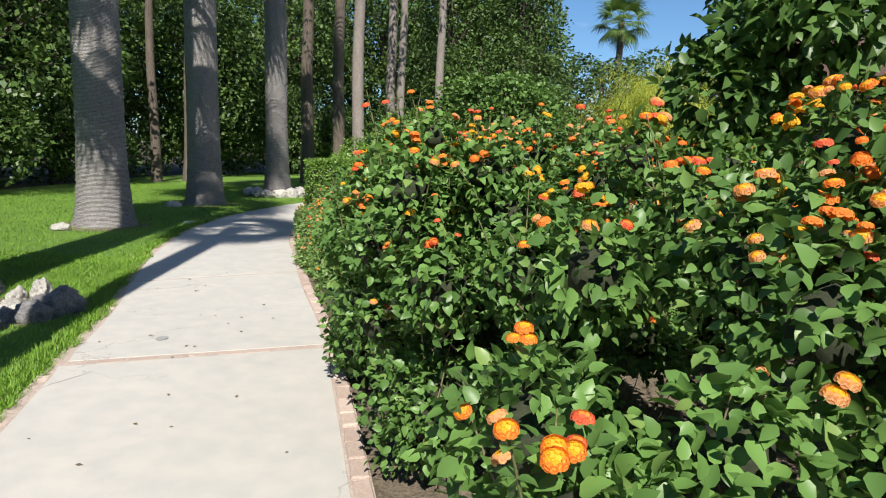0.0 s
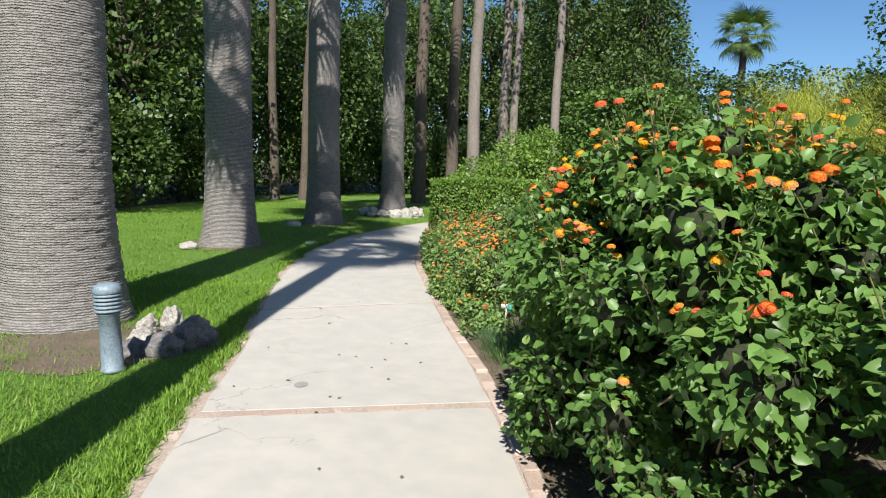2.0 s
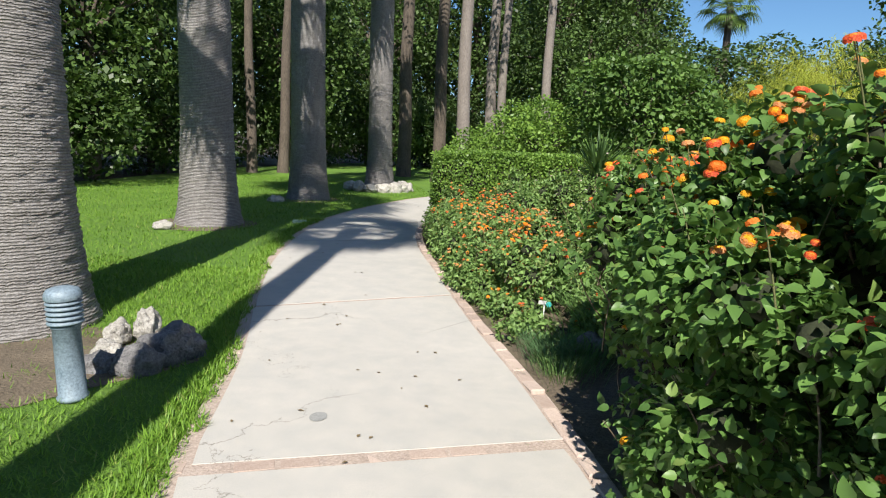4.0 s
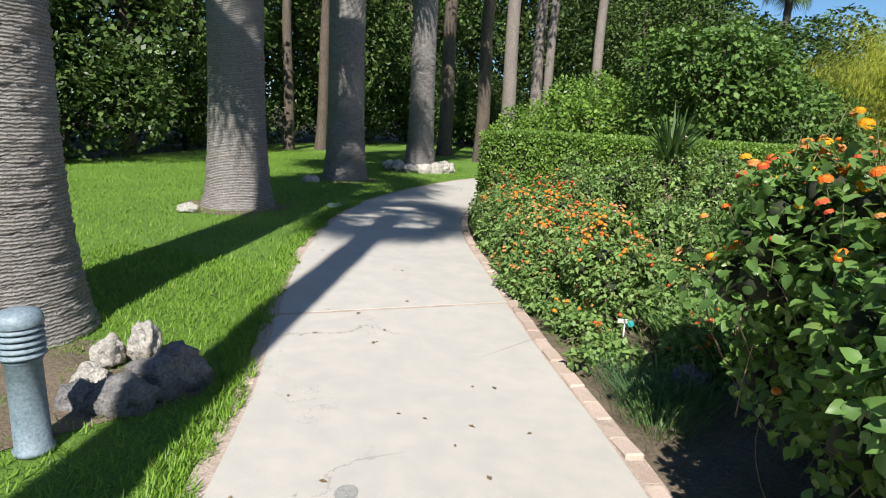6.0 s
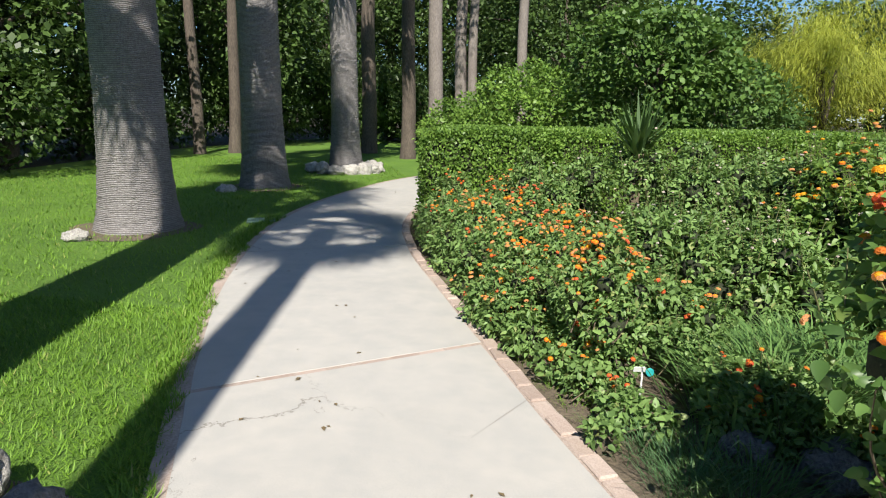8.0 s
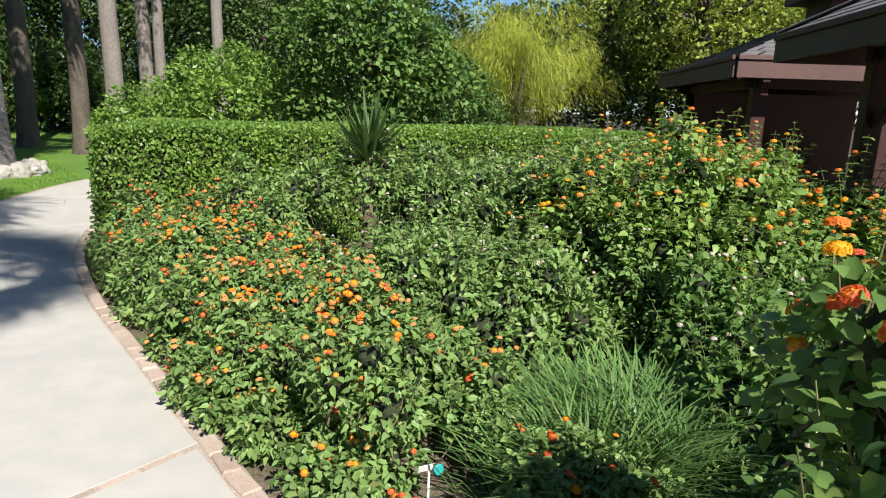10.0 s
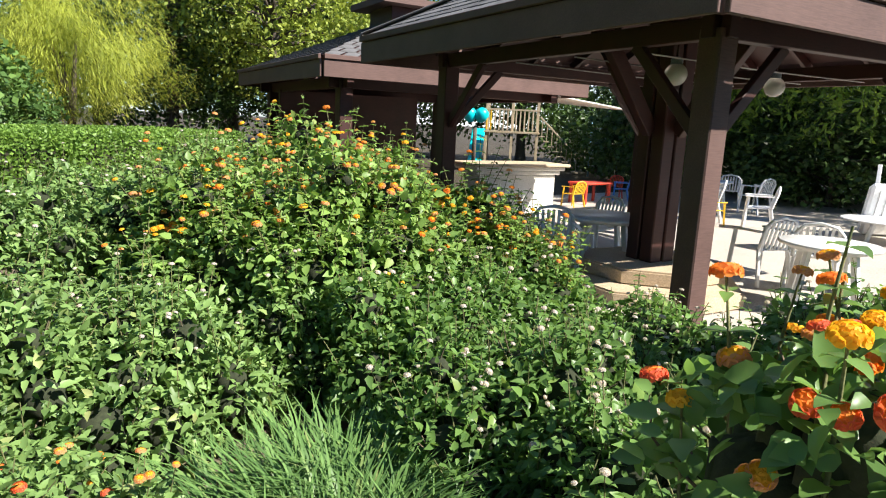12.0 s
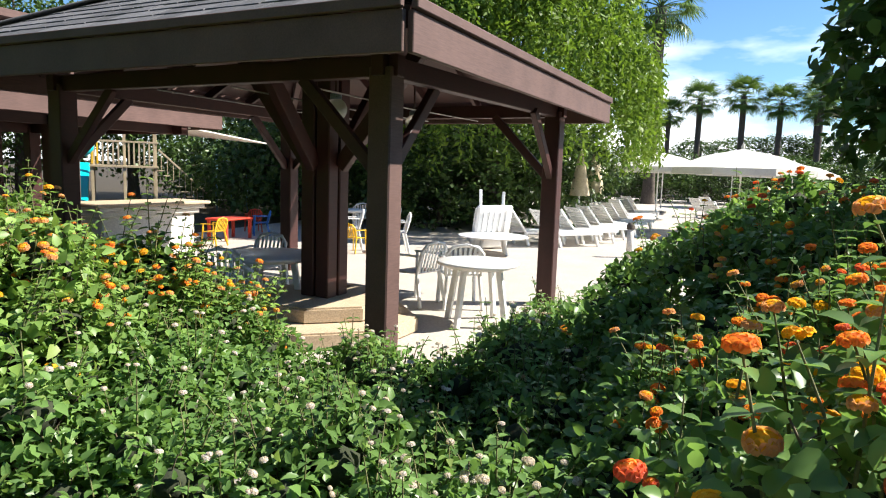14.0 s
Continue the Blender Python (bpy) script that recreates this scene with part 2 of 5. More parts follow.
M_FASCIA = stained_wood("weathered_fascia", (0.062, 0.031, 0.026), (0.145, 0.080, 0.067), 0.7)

# ---- mesh tools ----
rng = np.random.default_rng(7)


def mesh_np(name, V, Q, mat, smooth=False):
    """A mesh from vertex rows and rows of quads or triangles."""
    V, Q = np.asarray(V, np.float32), np.asarray(Q, np.int32)
    me = bpy.data.meshes.new(name)
    n, k = Q.shape
    me.vertices.add(len(V))
    me.vertices.foreach_set("co", V.ravel())
    me.loops.add(n * k)
    me.loops.foreach_set("vertex_index", Q.ravel())
    me.polygons.add(n)
    me.polygons.foreach_set("loop_start", np.arange(0, n * k, k, dtype=np.int32))
    if smooth:
        me.polygons.foreach_set("use_smooth", np.ones(n, bool))
    me.update(calc_edges=True)
    me.validate()
    me.materials.append(mat)
    return me


def part(name, me, mat=None, parent=None, label="", m=None):
    """Links a mesh or a bmesh as one object under a thing or a part."""
    if isinstance(me, bmesh.types.BMesh):
        bm, me = me, bpy.data.meshes.new(name)
        bm.to_mesh(me)
        bm.free()
        me.materials.append(mat)
    ob = new(name, me)
    if parent is not None:
        ob.parent = parent
    if m is not None:
        ob.matrix_basis = m
    return tagged(ob, label)


def empty(name, m, label, category, group="", kind=""):
    ob = new(name)
    ob.empty_display_size = 0.2
    ob.matrix_basis = m
    return tagged(ob, label, category, group, kind)


def add_box(bm, sx, sy, sz, m=None, bev=0.0):
    """A box from its size, centred, at pose m, with its edges eased."""
    r = bmesh.ops.create_cube(bm, size=1.0, matrix=(m or Matrix()) @ Matrix.Diagonal((sx, sy, sz, 1)))
    if bev:
        ed = list({e for v in r["verts"] for e in v.link_edges})
        bmesh.ops.bevel(bm, geom=ed, offset=bev, segments=1, affect="EDGES")
    return bm


def box(sx, sy, sz, m=None, bev=0.004):
    return add_box(bmesh.new(), sx, sy, sz, m, bev)


def lathe(profile, seg=24, cap=True):
    """A turned shape from (radius, height) pairs."""
    bm = bmesh.new()
    rows = [[bm.verts.new((r * math.cos(2 * math.pi * i / seg), r * math.sin(2 * math.pi * i / seg), z)) for i in range(seg)] for r, z in profile]
    for a, b in zip(rows, rows[1:]):
        for i in range(seg):
            f = bm.faces.new((a[i], a[(i + 1) % seg], b[(i + 1) % seg], b[i]))
            f.smooth = True
    if cap:
        bm.faces.new(rows[0][::-1])
        bm.faces.new(rows[-1])
    return bm


def tube_np(points, radii, seg=6):
    """Rows of vertices and quads for a bent, tapering tube."""
    P = np.asarray(points, float)
    T = np.gradient(P, axis=0)
    T /= np.linalg.norm(T, axis=1)[:, None] + 1e-9
    ref = np.array([1.0, 0.1, 0.05])
    A = np.cross(T, ref)
    A /= np.linalg.norm(A, axis=1)[:, None] + 1e-9
    B = np.cross(T, A)
    ang = np.linspace(0, 2 * np.pi, seg, endpoint=False)
    V = P[:, None] + np.asarray(radii)[:, None, None] * (np.cos(ang)[None, :, None] * A[:, None] + np.sin(ang)[None, :, None] * B[:, None])
    n = len(P)
    i, j = np.meshgrid(np.arange(n - 1), np.arange(seg), indexing="ij")
    Q = np.stack([i * seg + j, i * seg + (j + 1) % seg, (i + 1) * seg + (j + 1) % seg, (i + 1) * seg + j], -1).reshape(-1, 4)
    return V.reshape(-1, 3), Q


def joined(pieces):
    Vs, Qs, o = [], [], 0
    for V, Q in pieces:
        Vs.append(V)
        Qs.append(Q + o)
        o += len(V)
    return np.concatenate(Vs), np.concatenate(Qs)


LEAF_FINE = (np.array([(0, 0, 0), (0.34, 0.26, 0.10), (0.25, 0.64, 0.05), (0, 1, -0.20), (-0.25, 0.64, 0.05), (-0.34, 0.26, 0.10), (0, 0.48, -0.05)]),
             np.array([(0, 1, 2, 6), (6, 2, 3, 4), (0, 6, 4, 5)]))
LEAF_ROUND = (np.array([(0, 0, 0), (0.27, 0.13, 0.07), (0.36, 0.40, 0.09), (0.22, 0.74, 0.01), (0, 1, -0.20), (-0.22, 0.74, 0.01), (-0.36, 0.40, 0.09), (-0.27, 0.13, 0.07), (0, 0.36, -0.03), (0, 0.72, -0.07)]),
              np.array([(0, 1, 2, 8), (0, 8, 6, 7), (8, 2, 3, 9), (8, 9, 5, 6), (9, 3, 4, 5)]))
LEAF_SIMPLE = (np.array([(0, 0, 0), (0.28, 0.42, 0.05), (0, 1, -0.06), (-0.28, 0.42, 0.05)]), np.array([(0, 1, 2, 3)]))
LEAF_NARROW = (np.array([(0, 0, 0), (0.13, 0.40, 0.03), (0, 1, -0.10), (-0.13, 0.40, 0.03)]), np.array([(0, 1, 2, 3)]))
BLADE = (np.array([(-0.03, 0, 0), (0.03, 0, 0), (0.02, 0.6, 0.06), (-0.02, 0.6, 0.06), (0.002, 1, -0.12), (-0.002, 1, -0.12)]), np.array([(0, 1, 2, 3), (3, 2, 4, 5)]))


def leaf_mesh(name, P, D, U, size, mat, shape=LEAF_FINE, wide=1.0):
    """Leaves at P that point along D, with their faces turned to U."""
    P, D, U = (np.asarray(a, float) for a in (P, D, U))
    D = D / (np.linalg.norm(D, axis=1)[:, None] + 1e-9)
    X = np.cross(D, U)
    X /= np.linalg.norm(X, axis=1)[:, None] + 1e-9
    Z = np.cross(X, D)
    S = np.broadcast_to(np.asarray(size, float), (len(P),))[:, None, None]
    T, Q = shape
    V = P[:, None] + S * (wide * T[None, :, :1] * X[:, None] + T[None, :, 1:2] * D[:, None] + T[None, :, 2:] * Z[:, None])
    k = len(T)
    F = (Q[None] + (np.arange(len(P)) * k)[:, None, None]).reshape(-1, Q.shape[1])
    return mesh_np(name, V.reshape(-1, 3), F, mat, len(T) > 8)


def clump_points(clumps, n, inner=0.35, low=0.03, up=0.25):
    """Points near the outside of a heap of ball-shaped clumps, and the way out of the heap there."""
    C = np.asarray(clumps, float)
    w = C[:, 3] ** 2
    k = rng.choice(len(C), n, p=w / w.sum())
    d = rng.normal(size=(n, 3))
    d[:, 2] += up
    d /= np.linalg.norm(d, axis=1)[:, None]
    r = C[k, 3] * (1 - inner * rng.random(n) ** 1.6 + 0.10 * rng.normal(size=n))
    P = C[k, :3] + d * r[:, None]
    keep = P[:, 2] > low
    for a in range(0, n, 20000):
        s = slice(a, a + 20000)
        dist = np.linalg.norm(P[s, None] - C[None, :, :3], axis=2) / C[None, :, 3]
        keep[s] &= dist.min(axis=1) > 0.62
    return P[keep], d[keep]


def leafage(name, clumps, n, size, mat, parent, shape=LEAF_FINE, inner=0.35, droop=0.25, label="", wide=1.0, up=0.25, low=0.03):
    P, N = clump_points(clumps, n, inner, low, up)
    k = len(P)
    D = N * 0.8 + rng.normal(size=(k, 3)) * 0.75 + np.array([0, 0, -droop])
    U = N * 0.5 + np.array([0, 0, 0.7]) + rng.normal(size=(k, 3)) * 0.45
    ob = part(name, leaf_mesh(name, P, D, U, size * (0.6 + 0.8 * rng.random(k)), mat, shape, wide), None, parent, label)
    tagged(ob, kind="stuff")
    return P, N


def inside(poly, P):
    x, y = P[:, 0], P[:, 1]
    r = np.zeros(len(P), bool)
    for (x0, y0), (x1, y1) in zip(poly, poly[1:] + poly[:1]):
        r ^= ((y0 > y) != (y1 > y)) & (x < (x1 - x0) * (y - y0) / (y1 - y0 + 1e-12) + x0)
    return r


def edge_gap(poly, P):
    best = np.full(len(P), 1e9)
    for a, b in zip(poly, poly[1:] + poly[:1]):
        a, b = np.array(a), np.array(b)
        t = np.clip(((P - a) @ (b - a)) / ((b - a) @ (b - a)), 0, 1)
        best = np.minimum(best, np.linalg.norm(P - (a + t[:, None] * (b - a)), axis=1))
    return best


def strewn(poly, n):
    """Even random points in an outline."""
    A = np.array(poly)
    lo, hi = A.min(0), A.max(0)
    out = np.zeros((0, 2))
    while len(out) < n:
        P = lo + rng.random((2 * n, 2)) * (hi - lo)
        out = np.concatenate([out, P[inside(poly, P)]])
    return out[:n]


def bed_clumps(poly, n, height, r0, r1, shoulder=0.6, rough=0.15, wave=1.2, foot=0.45, side=1.0, under=0.0):
    """Clumps that fill an outline up to a height, lower towards its border; under lifts the sides off the ground."""
    mid = np.array(poly).mean(0)
    P = strewn(poly, n)
    g = edge_gap(poly, P)
    out = []
    for (x, y), e in zip(P, g):
        r = r0 + (r1 - r0) * rng.random()
        top = height * min(1.0, foot + (1 - foot) * math.sqrt(min(1, e / shoulder))) * (1 + rough * noise.noise((x * wave, y * wave, 3.7)) + 0.4 * rough * rng.normal())
        out.append((x, y, max(r * 0.5, top - r), r))
        if e < shoulder and rng.random() < side:
            back = (mid - (x, y)) / (np.linalg.norm(mid - (x, y)) + 1e-9) * (0.22 * min(1.0, 2.0 * under))
            out.append((x + back[0], y + back[1], max(r * 0.6, top * (under + 0.45 * rng.random())), r))
    return out


def smooth_line(points, step=0.25):
    """A line that glides through the points, as even rows."""
    P = np.array(points, float)
    P = np.vstack([2 * P[0] - P[1], P, 2 * P[-1] - P[-2]])
    out = []
    for a, b, c, d in zip(P, P[1:], P[2:], P[3:]):
        k = max(2, int(np.linalg.norm(c - b) / step))
        for i in range(k):
            t = i / k
            out.append(0.5 * (2 * b + (c - a) * t + (2 * a - 5 * b + 4 * c - d) * t * t + (3 * b - a - 3 * c + d) * t ** 3))
    out.append(P[-2])
    return np.array(out)


# ---- ground ----
LEFT = smooth_line([(-1.1, -3.0), (-1.55, 0.5), (-2.05, 2.7), (-2.74, 4.87), (-3.22, 6.4), (-3.85, 8.0), (-4.57, 10.1), (-5.1, 12.5), (-5.3, 14.7), (-5.05, 17.7), (-4.3, 20.7), (-2.6, 23.6), (0.5, 26.0), (6.0, 28.0)])
RIGHT = smooth_line([(1.4, -3.0), (0.72, 0.5), (0.1, 2.7), (-0.51, 4.87), (-0.98, 6.4), (-1.53, 7.9), (-2.19, 9.9), (-2.86, 12.0), (-3.25, 14.2), (-3.1, 17.2), (-2.2, 20.0), (-0.6, 22.0), (2.0, 24.0), (6.5, 25.8)])


def sheet(name, outline, z, mat, thick=0.0):
    bm = bmesh.new()
    f = bm.faces.new([bm.verts.new((x, y, z)) for x, y in outline])
    f.normal_update()
    if f.normal.z < 0:
        f.normal_flip()
    bmesh.ops.triangulate(bm, faces=[f])
    return part(name, bm, mat)


g = [-700, -300, -120, -60, -30, -15, 0, 15, 30, 60, 120, 300, 700]
GX, GY = np.meshgrid(g, g, indexing="ij")
k = len(g)
i, j = np.meshgrid(np.arange(k - 1), np.arange(k - 1), indexing="ij")
ground = part("ground", mesh_np("ground", np.stack([GX.ravel(), GY.ravel(), np.full(k * k, -0.06)], 1),
                                np.stack([i * k + j, (i + 1) * k + j, (i + 1) * k + j + 1, i * k + j + 1], -1).reshape(-1, 4), M_LITTER))
tagged(ground, "dark leaf-strewn earth of the park", "ground", kind="structure")
lawn_outline = [tuple(p) for p in LEFT[2:-12]] + [(-1.0, 40), (-13, 42), (-15, 30), (-14.2, 18), (-16, 8), (-18, -3)]
lawn = tagged(sheet("lawn", lawn_outline, -0.025, M_LAWN), "short sunlit green lawn under the palms", "lawn", kind="structure")
bed_outline = [tuple(p) for p in RIGHT[:62]] + [(7.5, 20), (9.5, 13.6), (9.5, 3.0), (9.0, -3.0)]
bed = tagged(sheet("garden_bed", bed_outline, -0.035, M_SOIL), "brown earth of the planted flower bed", "flower bed", kind="structure")

# ---- pavilion frame of reference ----
UX = Vector((0.897, -0.442, 0))
VY = Vector((0.442, 0.897, 0))
C0 = Vector((2.89, 7.44, 0))
TURN = math.degrees(math.atan2(UX.y, UX.x))
AT = Matrix.Translation(C0) @ Euler((0, 0, radians(TURN))).to_matrix().to_4x4()


def local(u, v, z, rx=0, ry=0, rz=0):
    return AT @ pose(u, v, z, rx, ry, rz)


def on_terrace(u, v):
    p = C0 + u * UX + v * VY
    return p.x, p.y


terrace = tagged(sheet("terrace", [on_terrace(*q) for q in ((0.75, 0.1), (5.2, 0.1), (6.2, -2.5), (8.5, -9), (50, -22), (52, 14), (24, 13), (0.75, 9.5))], -0.004, M_TERRACE),
                 "pale sunlit stone terrace round the pavilion and bar", "terrace", kind="structure")

# ---- palm trunks ----
def frond(length, seed):
    r = np.random.default_rng(seed)
    t = np.linspace(0, 1, 7)
    stalk = np.stack([length * 0.55 * t, 0 * t, 0.25 * t - 0.3 * t * t], 1)
    pieces = [tube_np(stalk, 0.03 - 0.018 * t, 4)]
    tip = stalk[-1]
    for a in np.linspace(-1.9, 1.9, 26):
        L = length * 0.5 * (0.75 + 0.25 * math.cos(a)) * (0.9 + 0.2 * r.random())
        d = np.array([math.cos(a), math.sin(a), 0.1])
        q = np.array([-d[1], d[0], 0]) * 0.032
        mid = tip + d * L * 0.6 + np.array([0, 0, -0.05])
        end = tip + d * L + np.array([0, 0, -0.30 - 0.25 * r.random()])
        pieces.append((np.array([tip - q * 0.4, tip + q * 0.4, mid + q, mid - q, end, end + q * 0.1]), np.array([(0, 1, 2, 3), (3, 2, 5, 4)])))
    return joined(pieces)


def crown_mesh():
    pieces = []
    for i in range(34):
        V, Q = frond(2.1, i)
        tilt = radians(70 - 3.4 * i + 8 * rng.normal())
        R = np.array((Euler((0, 0, i * 2.39996)).to_matrix() @ Euler((0, -tilt, 0)).to_matrix()))
        pieces.append((V @ R.T, Q))
    return mesh_np("palm_crown", *joined(pieces), M_PALM)


CROWN = crown_mesh()


def palm_trunk(name, x, y, base, waist, tall, lean=(0, 0), flare=0.8, label="", group="palms along the lawn", detail=1.0, mat=None, crown=True, crown_size=1.2):
    th = empty(name, pose(x, y, 0), label, "palm tree", group)
    n, seg = int(170 * detail), 48
    z = np.concatenate([np.linspace(-0.08, 3.6, n), np.linspace(3.7, tall, 24)])
    r = waist + (base - waist) * np.exp(-np.maximum(z, 0) / flare) + 0.05 * base * np.exp(-np.maximum(z, 0) / 0.10)
    ang = np.linspace(0, 2 * np.pi, seg, endpoint=False)
    ring = 0.0032 * base * np.sign(np.sin(z * 2 * np.pi / 0.05)) * (0.4 + 0.6 * rng.random(len(z)))
    R = r[:, None] + ring[:, None] + 0.012 * base * rng.normal(size=(len(z), seg)) + 0.02 * base * np.sin(ang * 3 + x)[None]
    V = np.stack([R * np.cos(ang) + lean[0] * z[:, None], R * np.sin(ang) + lean[1] * z[:, None], np.broadcast_to(z[:, None], R.shape)], -1).reshape(-1, 3)
    i, j = np.meshgrid(np.arange(len(z) - 1), np.arange(seg), indexing="ij")
    Q = np.stack([i * seg + j, i * seg + (j + 1) % seg, (i + 1) * seg + (j + 1) % seg, (i + 1) * seg + j], -1).reshape(-1, 4)
    part("trunk", mesh_np("palm_trunk", V, Q, mat or M_PALMBARK, True), None, th, "grey ringed trunk")
    if crown:
        ob = part("crown", CROWN, None, th, "green fan fronds", pose(lean[0] * tall, lean[1] * tall, tall, 0, 0, x * 40))
        ob.scale = (crown_size,) * 3
    return th


PALMS = [(-2.90, 1.9, 0.45, 0.19, 10.6), (-5.27, 6.77, 0.61, 0.44, 9.6), (-6.88, 12.75, 0.56, 0.42, 9.6), (-7.02, 17.9, 0.53, 0.41, 10.0), (-6.25, 22.0, 0.50, 0.35, 9.5)]
for x, y, b, w, h in PALMS:
    palm_trunk("palm_tree", x, y, b, w, h, (-0.012, 0.004), 0.75 if w > 0.2 else 1.6, crown_size=1.2 if w > 0.2 else 0.8, label="tall fan palm with a thick grey ringed trunk on the lawn")


# ---- path ----
def on_line(line, y):
    k = int(np.argmin(np.abs(line[:, 1] - y)))
    return k


def inset(line, gap):
    T = np.gradient(line, axis=0)
    T /= np.linalg.norm(T, axis=1)[:, None]
    return line + gap * np.stack([T[:, 1], -T[:, 0]], 1)


path = tagged(sheet("path", [tuple(p) for p in LEFT] + [tuple(p) for p in RIGHT[::-1]], -0.004, M_GRIT), "curving garden path of pale concrete slabs edged with brick", "path", kind="structure")
IN_L, IN_R = inset(LEFT, 0.10), inset(RIGHT, -0.12)
JOINTS = [(-2.8, -2.8), (-1.5, -0.5), (1.7, 2.5), (4.93, 5.68), (7.88, 8.92), (11.4, 12.2), (14.9, 15.3), (18.3, 18.0), (21.5, 20.5), (25.0, 23.2)]
for a, b in zip(JOINTS, JOINTS[1:]):
    la, lb, ra, rb = on_line(IN_L, a[0]), on_line(IN_L, b[0]), on_line(IN_R, a[1]), on_line(IN_R, b[1])
    g0, g1 = (np.array([0.0, 0.060 if j == JOINTS[3] else 0.030 if j == JOINTS[4] else 0.008]) for j in (a, b))
    ring = [tuple(p) for p in IN_L[la:lb + 1]]
    ring[0], ring[-1] = tuple(IN_L[la] + g0), tuple(IN_L[lb] - g1)
    ring2 = [tuple(p) for p in IN_R[ra:rb + 1]]
    ring2[0], ring2[-1] = tuple(IN_R[ra] + g0), tuple(IN_R[rb] - g1)
    bm = bmesh.new()
    f = bm.faces.new([bm.verts.new((x, y, -0.06)) for x, y in ring + ring2[::-1]])
    f.normal_update()
    if f.normal.z < 0:
        f.normal_flip()
    up = bmesh.ops.extrude_face_region(bm, geom=[f])
    tops = [v for v in up["geom"] if isinstance(v, bmesh.types.BMVert)]
    bmesh.ops.translate(bm, verts=tops, vec=(0, 0, 0.06))
    rim = [e for e in bm.edges if e.verts[0].co.z > -0.01 and e.verts[1].co.z > -0.01]
    bmesh.ops.bevel(bm, geom=rim, offset=0.002, segments=1, affect="EDGES")
    part("concrete_slab", bm, M_CONCRETE, path)

bm = box(0.205, 0.10, 0.075, None, 0.010)
BRICK = bpy.data.meshes.new("brick")
bm.to_mesh(BRICK)
bm.free()
BRICK.materials.append(M_BRICK)


def brick_row(line, step, z, miss, wobble, tilt=2.0):
    d = np.concatenate([[0], np.cumsum(np.linalg.norm(np.diff(line, axis=0), axis=1))])
    for s in np.arange(0.1, d[-1], step):
        if rng.random() < miss:
            continue
        x, y = np.interp(s, d, line[:, 0]), np.interp(s, d, line[:, 1])
        x2, y2 = np.interp(s + 0.05, d, line[:, 0]), np.interp(s + 0.05, d, line[:, 1])
        a = math.degrees(math.atan2(y2 - y, x2 - x))
        part("brick", BRICK, None, path, "", pose(x, y, z + wobble * rng.normal() * 0.4 - 0.0375, tilt * rng.normal(), tilt * rng.normal(), a + 2.5 * rng.normal()))


brick_row(inset(RIGHT, -0.055)[on_line(RIGHT, -0.5):on_line(RIGHT, 17)], 0.212, 0.010, 0.10, 0.014)
brick_row(inset(LEFT, 0.045)[on_line(LEFT, 1.5):on_line(LEFT, 14)], 0.214, -0.005, 0.6, 0.006)
for yl, yr in JOINTS[3:5]:
    p, q = IN_L[on_line(IN_L, yl)], IN_R[on_line(IN_R, yr)]
    brick_row(np.linspace(p, q, 12), 0.215, -0.003, 0.22, 0.003, 0.4)

# ---- lawn grass ----
def blades(name, P, size, mat, label, category, lean=0.55, wide=1.0, low=-0.02):
    k = len(P)
    a = rng.random(k) * 2 * np.pi
    D = np.stack([np.cos(a) * lean, np.sin(a) * lean, 0.5 + rng.random(k)], 1)
    U = np.stack([np.cos(a), np.sin(a), 0.3 + 0 * a], 1)
    ob = part(name, leaf_mesh(name, np.column_stack([P, np.full(k, low)]), D, U, size * (0.5 + rng.random(k)), mat, BLADE, wide))
    return tagged(ob, label, category, kind="stuff")


verge = [tuple(p) for p in inset(LEFT, 0.05)[on_line(LEFT, 2):on_line(LEFT, 9.5)]]
P = strewn(verge + [(-6.5, 9.5), (-6.0, 6.0), (-4.6, 2.0)], 58000)
bare = np.exp(-(((P[:, 0] + 4.35) / 0.8) ** 2 + ((P[:, 1] - 5.98) / 0.85) ** 2))
P = P[(rng.random(len(P)) > 0.97 * np.minimum(1, 1.5 * bare)) & (np.hypot(P[:, 0] + 5.27, P[:, 1] - 6.77) > 0.6)]
blades("verge_grass", P, 0.042, M_BLADE, "coarse bright green grass beside the path", "grass", 1.15, 2.4)
P = strewn([tuple(p) for p in LEFT[on_line(LEFT, 9):on_line(LEFT, 21)]] + [(-6, 26), (-13, 26), (-13.5, 15), (-13, 8), (-6.3, 7.5)], 65000)
P = P[(np.hypot(P[:, 0] + 6.88, P[:, 1] - 12.75) > 0.62)]
blades("lawn_grass", P, 0.048, M_BLADE, "mown green lawn grass under the palms", "grass", 1.15, 2.8)
along = 2.0 + 12.0 * rng.random(15000)
rim = inset(LEFT, 0.0)
ragged = np.array([0.05 + 0.10 * noise.noise((0.0, 2.1 * y, 1.5)) + 0.07 * noise.noise((4.0, 9.0 * y, 0.5)) for y in along])
P = np.column_stack([np.interp(along, rim[:, 1], rim[:, 0]) + ragged - 0.22 * rng.random(len(along)) ** 0.8, along])
blades("edge_grass", P, 0.050, M_BLADE, "coarse grass creeping over the path's edge", "grass", 1.2, 2.2, 0.0)
soil = tagged(sheet("bare_soil", [(-4.5 + 0.98 * math.cos(a) * (1 + 0.25 * math.sin(3 * a)), 6.05 + 0.95 * math.sin(a) * (1 + 0.2 * math.cos(2 * a))) for a in np.linspace(0, 6.1, 26)], -0.019, M_SOIL),
              "bare dry soil round the foot of a palm", "soil", kind="structure")


